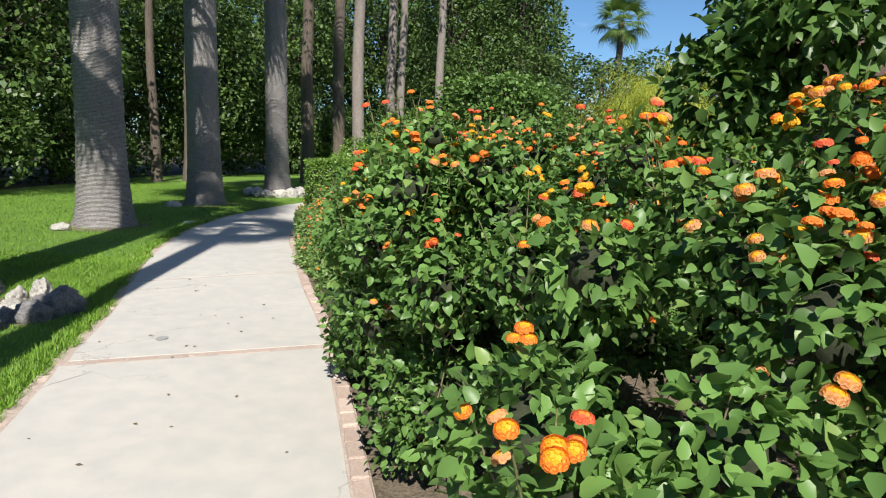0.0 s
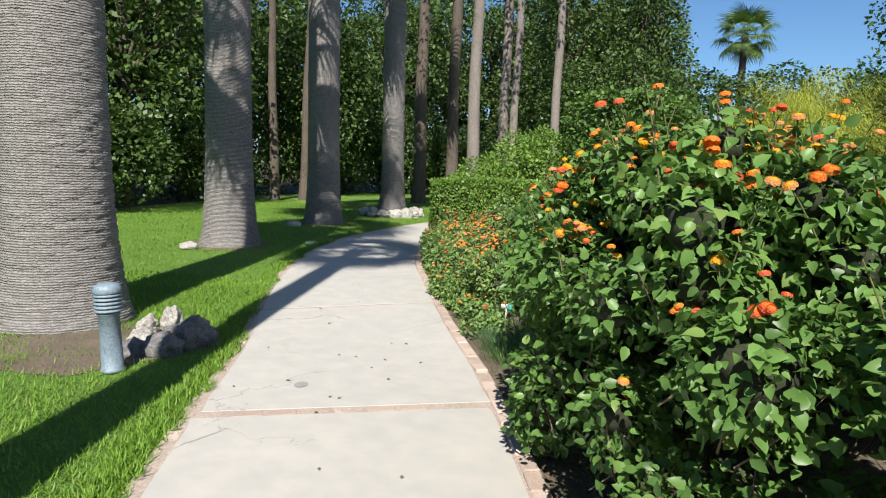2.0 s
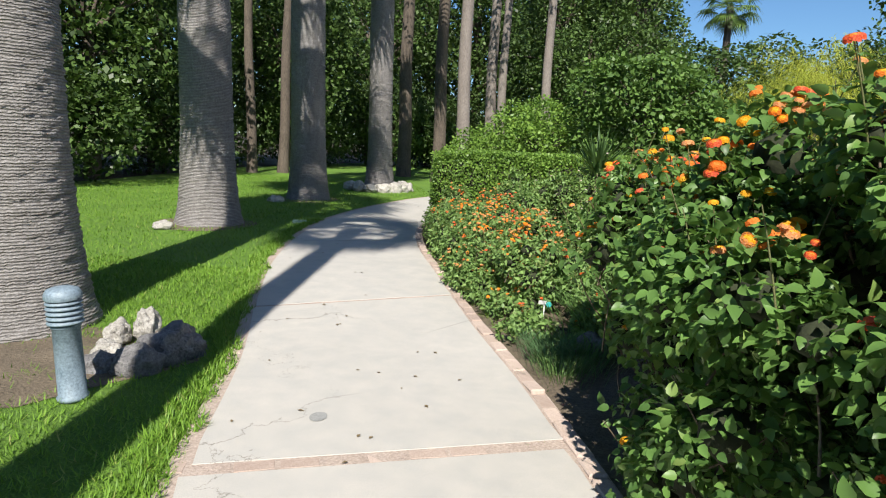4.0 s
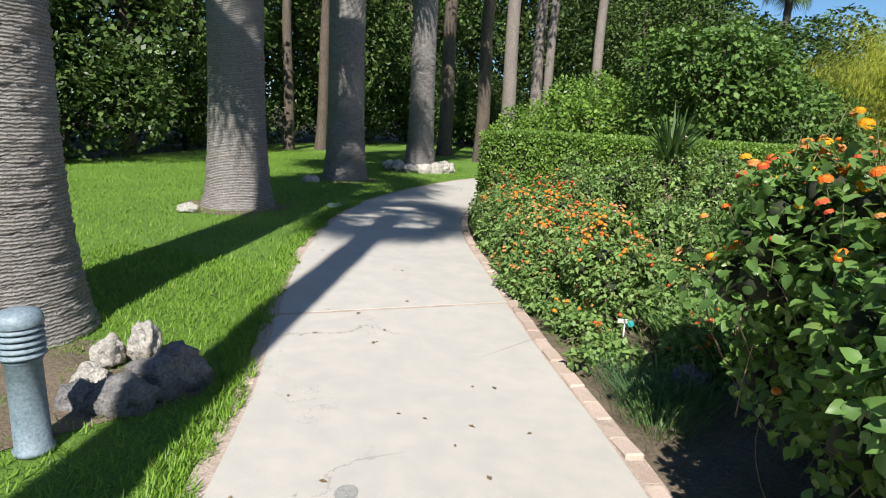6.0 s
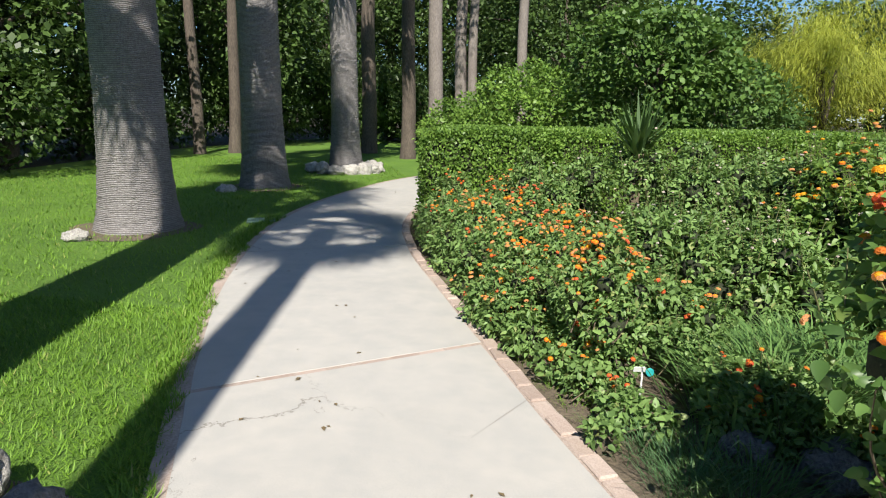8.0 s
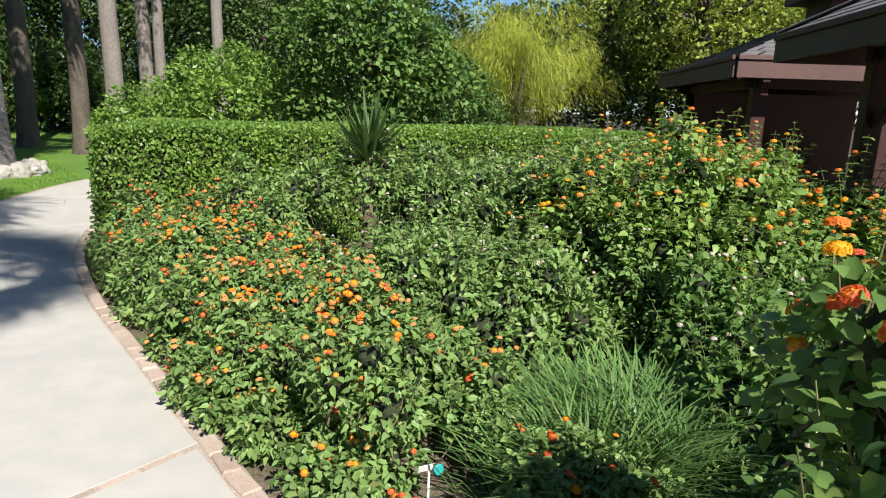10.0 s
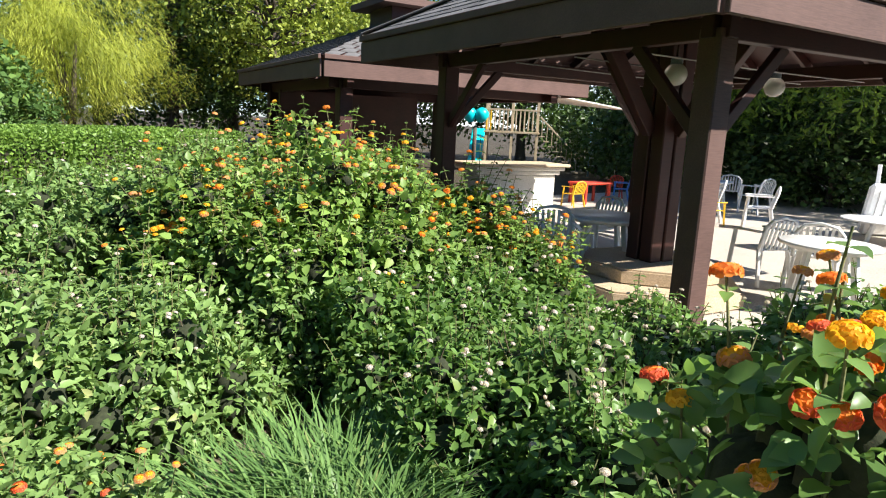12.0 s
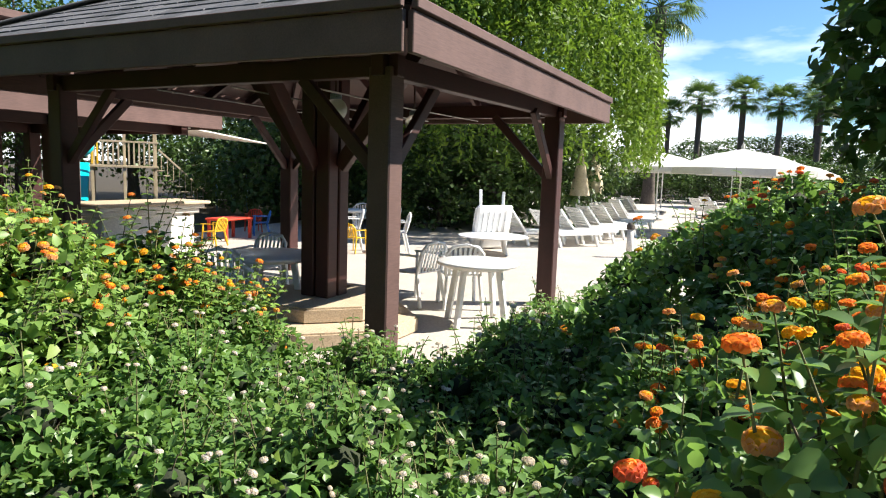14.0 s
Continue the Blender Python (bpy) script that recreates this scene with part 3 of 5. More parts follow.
def ring_soil(x, y, r):
    return tagged(sheet("bare_soil", [(x + r * math.cos(a) * (1 + 0.12 * math.sin(3 * a + x)), y + r * math.sin(a)) for a in np.linspace(0, 6.1, 22)], -0.018, M_SOIL),
                  "bare dry soil round the foot of a palm", "soil", kind="structure")


for x, y, r in ((-6.88, 12.6, 0.85), (-7.0, 17.8, 0.8), (-6.25, 21.9, 1.0)):
    ring_soil(x, y, r)


# ---- rocks and bollard light ----
def rock(x, y, z, sx, sy, sz, seed, mat, label, turn=0, group=""):
    bm = bmesh.new()
    bmesh.ops.create_icosphere(bm, subdivisions=4, radius=1.0)
    for v in bm.verts:
        c = v.co.copy()
        n = noise.noise(c * 1.3 + Vector((seed, 0, 0))) * 0.35 + noise.noise(c * 3.1 + Vector((0, seed, 0))) * 0.2 + noise.noise(c * 7 + Vector((0, 0, seed))) * 0.09
        v.co = c * (1 + n)
    for f in bm.faces:
        f.smooth = True
    bmesh.ops.transform(bm, matrix=Matrix.Diagonal((sx, sy, sz, 1)), verts=bm.verts)
    return tagged(part("rock", bm, mat, None, "", pose(x, y, z, 0, 0, turn)), label, "rock", group)


rock(-3.58, 6.32, 0.06, 0.22, 0.14, 0.17, 3, M_DARKROCK, "dark pitted limestone rock beside the path", 62)
rock(-3.66, 6.02, 0.03, 0.15, 0.12, 0.13, 4, M_DARKROCK, "dark pitted limestone rock beside the path", 30)
rock(-3.98, 6.62, 0.11, 0.085, 0.10, 0.13, 5, M_ROCK, "pale pitted limestone rock by the palm", 20)
rock(-4.12, 6.48, 0.07, 0.10, 0.075, 0.10, 7, M_ROCK, "pale pitted limestone rock by the palm", 80)
rock(-4.03, 6.22, 0.02, 0.11, 0.09, 0.09, 9, M_ROCK, "small pale limestone rock half in the soil", 10)
rock(-3.93, 6.02, 0.01, 0.10, 0.12, 0.09, 10, M_DARKROCK, "small dark limestone rock half in the soil", 40)
rock(-7.12, 11.75, 0.03, 0.14, 0.09, 0.09, 11, M_ROCK, "small white rock on the lawn", 30)
rock(-7.45, 16.9, 0.0, 0.2, 0.15, 0.12, 12, M_ROCK, "small white rock on the lawn", 30)
for i in range(9):
    a = 3.3 + i * 0.46
    rock(-6.25 + 0.85 * math.cos(a), 21.9 + 0.85 * math.sin(a), 0.05, 0.26, 0.18, 0.15 + 0.04 * (i % 3), 20 + i, M_ROCK, "pale rock in a ring round a palm", i * 47, "ring of rocks")

for x, y, q, i in ((-0.58, 7.42, 0.15, 41), (-0.22, 7.30, 0.18, 42), (0.12, 7.12, 0.16, 43)):
    rock(x, y, 0.03, q, 0.75 * q, 0.7 * q, i, M_DARKROCK, "dark rock in the shade of the flower bed", 60 * i)
bollard = empty("bollard_light", pose(-3.745, 5.535, -0.02, 0, -3, 0), "weathered blue-grey metal bollard light with louvres", "bollard light")
part("post", lathe([(0.085, 0.0), (0.088, 0.02), (0.078, 0.03), (0.075, 0.44), (0.082, 0.445), (0.082, 0.46)], 28), M_BOLLARD, bollard, "scuffed blue-grey tube")
for i in range(5):
    part("louvre", lathe([(0.070, 0.0), (0.098, 0.004), (0.100, 0.012), (0.085, 0.026), (0.070, 0.028)], 28), M_BOLLARD, bollard, "", pose(0, 0, 0.462 + 0.029 * i))
part("cap", lathe([(0.098, 0), (0.102, 0.01), (0.100, 0.035), (0.085, 0.062), (0.05, 0.074), (0.0, 0.078)], 28, False), M_BOLLARD, bollard, "domed cap", pose(0, 0, 0.607))
cover = tagged(part("valve_cover", box(0.42, 0.34, 0.03, None, 0.008), plain("green_plastic", (0.16, 0.26, 0.2), 0.6), None, "", pose(-5.45, 13.6, -0.004, 0, 0, 20)), "pale green plastic valve cover in the lawn", "valve cover")
spot = tagged(sheet("stain", [(-2.25 + 0.05 * math.cos(a), 5.62 + 0.065 * math.sin(a)) for a in np.linspace(0, 6, 14)], 0.0042, rough_mat("stain", (0.22, 0.22, 0.21), (0.33, 0.33, 0.32), 30, 90)),
              "small grey stain on the concrete path", "stain", kind="structure")

# ---- planting ----
def flower_mesh(name, inner, outer, size=0.022):
    """A domed head of small four-lobed blossoms."""
    V, Q, mi = [], [], []
    n = 30
    for i in range(n):
        z = 1 - 1.05 * i / n
        a = i * 2.39996
        r = math.sqrt(max(0, 1 - z * z))
        nrm = np.array([r * math.cos(a), r * math.sin(a), z])
        c = nrm * size * np.array([1, 1, 0.48])
        t1 = np.cross(nrm, [0.3, 0.2, 1.0])
        t1 /= np.linalg.norm(t1)
        t2 = np.cross(nrm, t1)
        w = size * 0.40
        b = len(V)
        lift = nrm * size * 0.12
        V += [c, c + (t1 + 0.2 * t2) * w + lift, c + (t1 + t2) * w * 0.75 + lift, c + t2 * w + lift, c + (t2 - t1) * w * 0.75 + lift, c - t1 * w + lift, c - (t1 + t2) * w * 0.75 + lift, c - t2 * w + lift, c + (t1 - t2) * w * 0.75 + lift]
        for q in ((0, 1, 2, 3), (0, 3, 4, 5), (0, 5, 6, 7), (0, 7, 8, 1)):
            Q.append([b + k for k in q])
            mi.append(0 if i < 11 else 1)
    me = mesh_np(name, V, Q, inner)
    me.materials.append(outer)
    me.polygons.foreach_set("material_index", np.array(mi, np.int32))
    return me


F_ORANGE = flower_mesh("flower_head", M_YELLOW, M_ORANGE)
F_DEEP = flower_mesh("flower_head", M_ORANGE, M_RED)
F_GOLD = flower_mesh("flower_head", M_YELLOW, M_YELLOW)
F_ALLORANGE = flower_mesh("flower_head", M_ORANGE, M_ORANGE)
M_PEACH = leaf_mat("peach_petal", (0.74, 0.32, 0.12), (0.84, 0.48, 0.24), 0.5, 0.6)
F_PEACH = flower_mesh("flower_head", M_YELLOW, M_PEACH)
F_WHITE = flower_mesh("flower_head", M_WHITE_PETAL, M_WHITE_PETAL, 0.016)


def flowers(th, P, N, count, kinds, size=1.0, rise=0.05, rich=0.3, lowest=0.2):
    """Flower heads on short stalks at the outer tips of a bush; the topmost tips are favoured."""
    w = np.maximum(0.02, N[:, 2] + rich) * np.maximum(0.12, P[:, 2] - lowest) ** 1.6
    pick = rng.choice(len(P), min(count, len(P)), False, w / w.sum())
    for i in pick:
        p, d = P[i], N[i] * 0.6 + np.array([0, 0, 0.7]) + rng.normal(size=3) * 0.2
        d = Vector(d).normalized()
        q = d.to_track_quat("Z", "Y")
        hue = kinds[int(rng.integers(len(kinds)))]
        for twin in range(1 + int(rng.random() < 0.55) + int(rng.random() < 0.3)):
            s = size * (0.6 + 0.65 * rng.random())
            ob = part("flower_head", hue, None, th)
            ob.matrix_basis = Matrix.LocRotScale(Vector(p) + d * rise + Vector(rng.normal(size=3) * (0.0, 0.035)[twin > 0]) * size, q, (s, s, s))


def stalks(th, P, N, count, length, mat, radius=0.004, low=0.0):
    """Thin stems that run from inside the bush to its tips."""
    pick = rng.choice(len(P), min(count, len(P)), False)
    pieces = []
    for i in pick:
        tip = P[i] + N[i] * 0.03
        foot = np.array([tip[0] - N[i][0] * length, tip[1] - N[i][1] * length, max(low, tip[2] - length * (0.8 + 0.6 * rng.random()))])
        t = np.linspace(0, 1, 5)[:, None]
        mid = (foot + tip) / 2 + rng.normal(size=3) * 0.05
        pts = (1 - t) ** 2 * foot + 2 * t * (1 - t) * mid + t * t * tip
        pieces.append(tube_np(pts, np.linspace(radius * 1.8, radius * 0.7, 5), 4))
    ob = part("branchwork", mesh_np("stems", *joined(pieces), mat, True), None, th, "thin branching stems")
    tagged(ob, kind="stuff")


def sprigs(th, P, N, count, height, size, mat, shape=LEAF_FINE, kinds=None, fsize=1.0, spread=0.35, gap=0.045):
    """Upright shoots with leaves in pairs, some with a flower head on top."""
    w = np.maximum(0.01, N[:, 2]) * (P[:, 2] > np.quantile(P[:, 2], 0.45))
    pick = rng.choice(len(P), count, False, w / w.sum())
    tubes, LP, LD, LU, LS = [], [], [], [], []
    for i in pick:
        h = height * (0.4 + 0.65 * rng.random())
        d = N[i] * spread + np.array([0, 0, 1.0]) + rng.normal(size=3) * 0.18
        d /= np.linalg.norm(d)
        t = np.linspace(0, 1, 6)[:, None]
        pts = P[i] - d * 0.1 + d * t * (h + 0.1) + np.array([d[0], d[1], -0.15]) * (t ** 2) * h * 0.35
        tubes.append(tube_np(pts, np.linspace(0.0045, 0.002, 6), 4))
        m = max(3, int(h / gap))
        for j in range(m):
            s = (j + 0.5) / m
            c = np.array([np.interp(s, t[:, 0], pts[:, q]) for q in range(3)])
            a = j * 1.57 + i
            for sg in (0, np.pi):
                LP.append(c)
                LD.append((math.cos(a + sg), math.sin(a + sg), 0.35 - 0.6 * rng.random()))
                LU.append((0.2 * math.cos(a + sg), 0.2 * math.sin(a + sg), 1.0))
                LS.append(size * (1.12 - 0.4 * s) * (0.8 + 0.4 * rng.random()))
        if kinds and rng.random() < 0.35:
            ob = part("flower_head", kinds[int(rng.integers(len(kinds)))], None, th)
            s = fsize * (0.7 + 0.5 * rng.random())
            ob.matrix_basis = Matrix.LocRotScale(Vector(pts[-1]), Vector(d).to_track_quat("Z", "Y"), (s, s, s))
    tagged(part("shoot_branchwork", mesh_np("shoot_stems", *joined(tubes), M_STEM, True), None, th), kind="stuff")
    tagged(part("shoot_foliage", leaf_mesh("shoot_leaves", LP, LD, LU, np.array(LS), mat, shape), None, th), kind="stuff")


def core_shape():
    bm = bmesh.new()
    bmesh.ops.create_icosphere(bm, subdivisions=1, radius=1.0)
    V = np.array([v.co[:] for v in bm.verts])
    bm.verts.index_update()
    Q = np.array([[v.index for v in f.verts] for f in bm.faces])
    bm.free()
    return V, Q


CORE = core_shape()
# near-black: the deep shade inside a bush is put into this colour
M_CORE = rough_mat("inner_shade", (0.012, 0.017, 0.007), (0.034, 0.042, 0.018), 20, 60, 0.95)


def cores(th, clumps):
    """Near-black balls in the middle of a bush, standing in for its shaded twigs."""
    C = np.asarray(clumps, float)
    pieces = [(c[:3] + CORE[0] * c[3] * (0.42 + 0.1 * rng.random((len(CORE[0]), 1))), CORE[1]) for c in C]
    tagged(part("inner_branchwork", mesh_np("inner_shade", *joined(pieces), M_CORE), None, th, "near-black core standing in for shaded twigs inside the foliage"), kind="stuff")


def bush(name, clumps, n, size, mat, label, category, shape=LEAF_FINE, kinds=None, count=0, fsize=1.0, group="", inner=0.4, stems=120, shoots=0, shoot_h=0.3, droop=0.25, wide=1.0, rise=0.05):
    th = empty(name, pose(0, 0, 0), label, category, group)
    P, N = leafage("foliage", clumps, n, size, mat, th, shape, inner, droop, wide=wide)
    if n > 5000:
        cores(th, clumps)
    if stems:
        stalks(th, P, N, stems, 0.30, M_TWIG, 0.003)
    if shoots:
        sprigs(th, P, N, shoots, shoot_h, size * 1.05, mat, shape, kinds, fsize)
    if kinds:
        flowers(th, P, N, count, kinds, fsize, rise, 0.3, 0.4 * P[:, 2].max())
    return th, P, N


WARM = [F_ORANGE, F_PEACH, F_ALLORANGE, F_PEACH, F_DEEP, F_GOLD]
# big lantana beside the path, highest at its near end, sloping down northwards to the white lantana
def slope_cap(x, y):
    north = np.interp(x, (-0.8, 0.4, 1.5, 2.6, 4.2), (6.95, 6.95, 6.65, 6.45, 5.9))
    return float(np.interp(x, (-0.5, 0.3, 1.8, 2.6), (0.72, 0.60, 0.62, 0.80))) + 0.66 * max(0.0, north - y)


BIG = "large lantana bush with orange and yellow flower heads"
for poly, h, n, nf, sh in (([(0.50, 1.5), (0.17, 2.5), (-0.10, 3.3), (1.4, 3.7), (3.4, 3.4), (3.8, 1.0), (2.0, 0.9)], 1.73, 56000, 430, 0.24),
                           # unseen bush to the south, added to shade the low front of the first
                           ([(1.15, 0.8), (1.0, -0.9), (3.6, -1.3), (3.8, 0.9), (2.0, 1.1)], 1.70, 22000, 40, 0.22),
                           ([(-0.10, 3.3), (-0.42, 4.55), (-0.60, 5.2), (0.5, 5.3), (1.3, 4.6), (1.4, 3.7)], 1.68, 42000, 250, 0.30)):
    c = bed_clumps(poly, 95, h, 0.12, 0.26, 0.75 if h == 1.73 else 0.3, 0.18, 1.4, 0.50 if h == 1.73 else 0.66, 0.6, 0.10)
    bush("lantana_bush", c, n, 0.047, M_LANTANA, BIG, "bush", LEAF_ROUND, WARM, nf, 0.86, "lantana beside the path", 0.55, 160, 90, sh)
for poly, h, n, nf, sh, size in (([(-0.52, 5.2), (-0.74, 5.9), (-0.78, 6.40), (-0.63, 6.72), (-0.1, 6.70), (0.35, 6.6), (0.5, 5.3)], 1.50, 21000, 150, 0.24, 0.050),
                                 ([(0.35, 6.7), (1.5, 6.45), (1.6, 5.2), (0.5, 5.3)], 1.55, 17000, 50, 0.26, 0.052),
                                 ([(1.3, 4.6), (1.6, 6.35), (2.6, 6.35), (4.1, 5.7), (4.3, 3.6), (3.4, 3.4), (1.4, 3.7)], 1.62, 38000, 110, 0.28, 0.054)):
    c = bed_clumps(poly, 85, h, 0.11, 0.24, 0.3, 0.16, 1.4, 0.72, 0.8, 0.30)
    c = [(x, y, max(0.5 * q, min(z, slope_cap(x, y) + (0.40 if h == 1.50 and x < -0.2 else 0.0) - q)), q) for x, y, z, q in c]
    bush("lantana_bush", c, n, size, M_SUNNY, BIG, "bush", LEAF_ROUND, WARM, nf, 0.92, "lantana beside the path", 0.6, 160, 120, sh)

# low lantana along the brick edge
LOW = [F_PEACH, F_ORANGE, F_PEACH, F_DEEP, F_PEACH]
for y0, y1, w in ((8.15, 9.0, 1.2), (9.0, 10.4, 1.5), (10.4, 11.8, 1.5), (11.8, 13.0, 1.5)):
    a, b = RIGHT[on_line(RIGHT, y0)], RIGHT[on_line(RIGHT, y1)]
    poly = [(a[0] + (0.22 if y0 < 8.5 else 0.04), a[1]), (b[0] + 0.04, b[1] + 0.12), (b[0] + w, b[1] + 0.35), (a[0] + w, a[1] + 0.1)]
    c = bed_clumps(poly, 34, 0.70 if y0 < 9 else 0.72, 0.10, 0.19, 0.3, 0.25, 2.5)
    bush("low_lantana", c, 19000, 0.048, M_WEED, "low spreading lantana with red and orange flower heads", "flowering plant", LEAF_FINE, LOW, 150 if y0 < 10 else 100, 0.66, "low lantana along the edge", 0.45, 90, 60, 0.15, wide=0.78)

# tall weedy growth with small white flowers
C_all = [((-1.3, 9.2), (0.6, 8.9), (1.2, 10.6), (-1.0, 11.0), 0.78), ((-1.4, 11.0), (1.2, 10.6), (1.8, 12.6), (-2.2, 12.9), 1.12),
         ((0.6, 9.0), (2.1, 9.4), (2.6, 11.0), (1.2, 10.9), 0.98), ((1.2, 10.8), (3.6, 11.2), (5.2, 13.6), (1.7, 13.2), 1.25)]
for *poly, h in C_all:
    c = bed_clumps(list(poly), 60, h, 0.13, 0.26, 0.45, 0.25, 1.8)
    bush("weed_thicket", c, 30000, 0.058, M_WEED, "thick green weeds with small white flowers", "weeds", LEAF_FINE, [F_WHITE], 34, 0.7, "weeds in the flower bed", 0.55, 110, 110, 0.32, wide=0.72)

# darker growth in front of the pavilion
for poly, h, n in (([(1.5, 6.95), (2.2, 6.75), (3.1, 6.75), (3.3, 7.9), (2.2, 8.3), (1.6, 8.1)], 0.52, 16000),
                   ([(0.6, 8.1), (2.2, 8.2), (3.0, 8.1), (3.5, 9.3), (2.3, 9.9), (0.8, 9.2)], 0.80, 28000),
                   ([(-0.1, 6.75), (1.6, 6.45), (3.3, 6.0), (3.3, 6.9), (1.6, 7.0), (0.3, 7.3)], 0.74, 19000),
                   ([(0.45, 7.25), (1.6, 7.0), (1.75, 8.1), (0.9, 8.35), (0.5, 7.9)], 0.78, 18000),
                   ([(3.0, 6.5), (4.4, 5.8), (5.8, 5.3), (6.2, 5.7), (5.0, 6.4), (3.2, 7.0)], 0.42, 10000)):
    c = bed_clumps(poly, 55, h, 0.11, 0.24, 0.4, 0.3, 2.0)
    bush("white_lantana", c, int(n * 1.05), 0.055, M_SUNNY if h > 0.4 else M_PALE, "sprawling dark green lantana with small white flower heads", "bush", LEAF_FINE, [F_WHITE], 26, 0.85, "white lantana by the pavilion", 0.7, 220, 150, 0.22 if h > 0.4 else 0.34, wide=0.85)

# orange lantana against the pavilion
for cx, cy, rx, ry, h in ((1.75, 9.40, 0.80, 0.62, 1.38), (2.62, 9.20, 0.55, 0.55, 1.32), (1.25, 10.15, 0.65, 0.6, 1.32), (2.55, 10.35, 0.85, 0.70, 1.50), (3.0, 8.75, 0.35, 0.35, 0.90), (2.9, 11.4, 0.85, 0.7, 1.42)):
    poly = [(cx + rx * math.cos(a), cy + ry * math.sin(a)) for a in np.linspace(0, 5.9, 14)]
    c = bed_clumps(poly, 46, h, 0.16, 0.28, 0.5, 0.18, 2.0)
    bush("lantana_bush", c, 22000, 0.062, M_PALE, "tall lantana bush with faded orange flowers by the pavilion", "bush", LEAF_FINE, [F_PEACH, F_PEACH, F_PEACH, F_ORANGE, F_GOLD], 60, 0.9, "lantana by the pavilion", 0.5, 160, 130, 0.40)

# clipped hedge
def hedge_box(poly, h, n, label):
    th = empty("clipped_hedge", pose(0, 0, 0), label, "hedge")
    P = strewn(poly, n)
    ring = np.array(poly + poly[:1])
    run = np.concatenate([[0], np.cumsum(np.linalg.norm(np.diff(ring, axis=0), axis=1))])
    w = rng.random(n // 2) * run[-1]
    mid = ring[:-1].mean(0)
    E = np.column_stack([np.interp(w, run, ring[:, 0]), np.interp(w, run, ring[:, 1])])
    E += (mid - E) / np.linalg.norm(mid - E, axis=1)[:, None] * (0.13 * rng.random(n // 2))[:, None]
    P = np.concatenate([P, E])
    n = len(P)
    e = edge_gap(poly, P)
    lump = np.array([noise.noise((x * 1.7, y * 1.7, 0.5)) for x, y in P[::1]])
    top = h + 0.03 * lump
    z = np.where(e < 0.14, rng.random(n) * top, top - 0.10 * rng.random(n) ** 1.5)
    keep = (e < 0.14) | (rng.random(n) < 0.6)
    P, z, e = P[keep], z[keep], e[keep]
    k = len(P)
    c = np.array(poly).mean(0)
    out = np.column_stack([P - c, np.zeros(k)])
    out /= np.linalg.norm(out, axis=1)[:, None]
    N = np.where((e < 0.14)[:, None] & (z < top[keep] - 0.06)[:, None], out, np.array([0, 0, 1.0]))
    D = N * 0.5 + rng.normal(size=(k, 3)) * 0.7
    tagged(part("foliage", leaf_mesh("leaves", np.column_stack([P, z]), D, N + rng.normal(size=(k, 3)) * 0.5, 0.042 * (0.7 + 0.7 * rng.random(k)), M_HEDGE, LEAF_SIMPLE, 1.3), None, th), kind="stuff")
    # solid near-black block under the leaves, in place of the shade inside the hedge
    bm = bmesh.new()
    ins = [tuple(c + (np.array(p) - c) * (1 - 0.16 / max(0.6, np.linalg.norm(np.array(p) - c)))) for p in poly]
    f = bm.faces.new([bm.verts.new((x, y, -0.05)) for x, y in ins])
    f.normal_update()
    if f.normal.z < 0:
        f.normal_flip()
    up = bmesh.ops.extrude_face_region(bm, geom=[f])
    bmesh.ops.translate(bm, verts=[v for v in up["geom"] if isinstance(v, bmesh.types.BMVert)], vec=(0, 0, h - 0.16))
    part("inner_branchwork", bm, rough_mat("hedge_inner_shade", (0.012, 0.014, 0.006), (0.035, 0.03, 0.015), 20, 60), th, "near-black core standing in for shaded twigs inside the foliage")


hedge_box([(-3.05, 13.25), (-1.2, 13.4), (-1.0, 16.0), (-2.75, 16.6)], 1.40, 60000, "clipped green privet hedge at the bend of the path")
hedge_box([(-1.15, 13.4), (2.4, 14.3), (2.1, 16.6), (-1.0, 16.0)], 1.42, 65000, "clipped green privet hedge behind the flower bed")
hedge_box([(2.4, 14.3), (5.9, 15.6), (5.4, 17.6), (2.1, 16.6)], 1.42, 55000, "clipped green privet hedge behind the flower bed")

# yucca
yucca = empty("yucca", pose(-0.34, 11.94, 0.0), "spiky dark green yucca among the weeds", "yucca")
k = 110
a = rng.random(k) * 2 * np.pi
el = 0.25 + 1.15 * rng.random(k)
D = np.stack([np.cos(a) * np.cos(el), np.sin(a) * np.cos(el), np.sin(el)], 1)
U = np.stack([-np.cos(a) * np.sin(el), -np.sin(a) * np.sin(el), np.cos(el)], 1)
SPIKE = (np.array([(-0.03, 0, 0), (0.03, 0, 0), (0.034, 0.45, -0.012), (-0.034, 0.45, -0.012), (0.002, 1, -0.03), (-0.002, 1, -0.03)]), np.array([(0, 1, 2, 3), (3, 2, 4, 5)]))
me = leaf_mesh("yucca_leaf", np.column_stack([0.04 * np.cos(a), 0.04 * np.sin(a), 1.12 + 0.25 * rng.random(k)]), D, U, 0.44 + 0.22 * rng.random(k), leaf_mat("yucca_green", (0.05, 0.10, 0.032), (0.13, 0.22, 0.07), 0.2, 0.55), SPIKE)
part("foliage", me, None, yucca, "stiff pointed blades")
part("stem", lathe([(0.07, -0.02), (0.06, 0.5), (0.065, 1.3)], 12), M_TWIG, yucca)

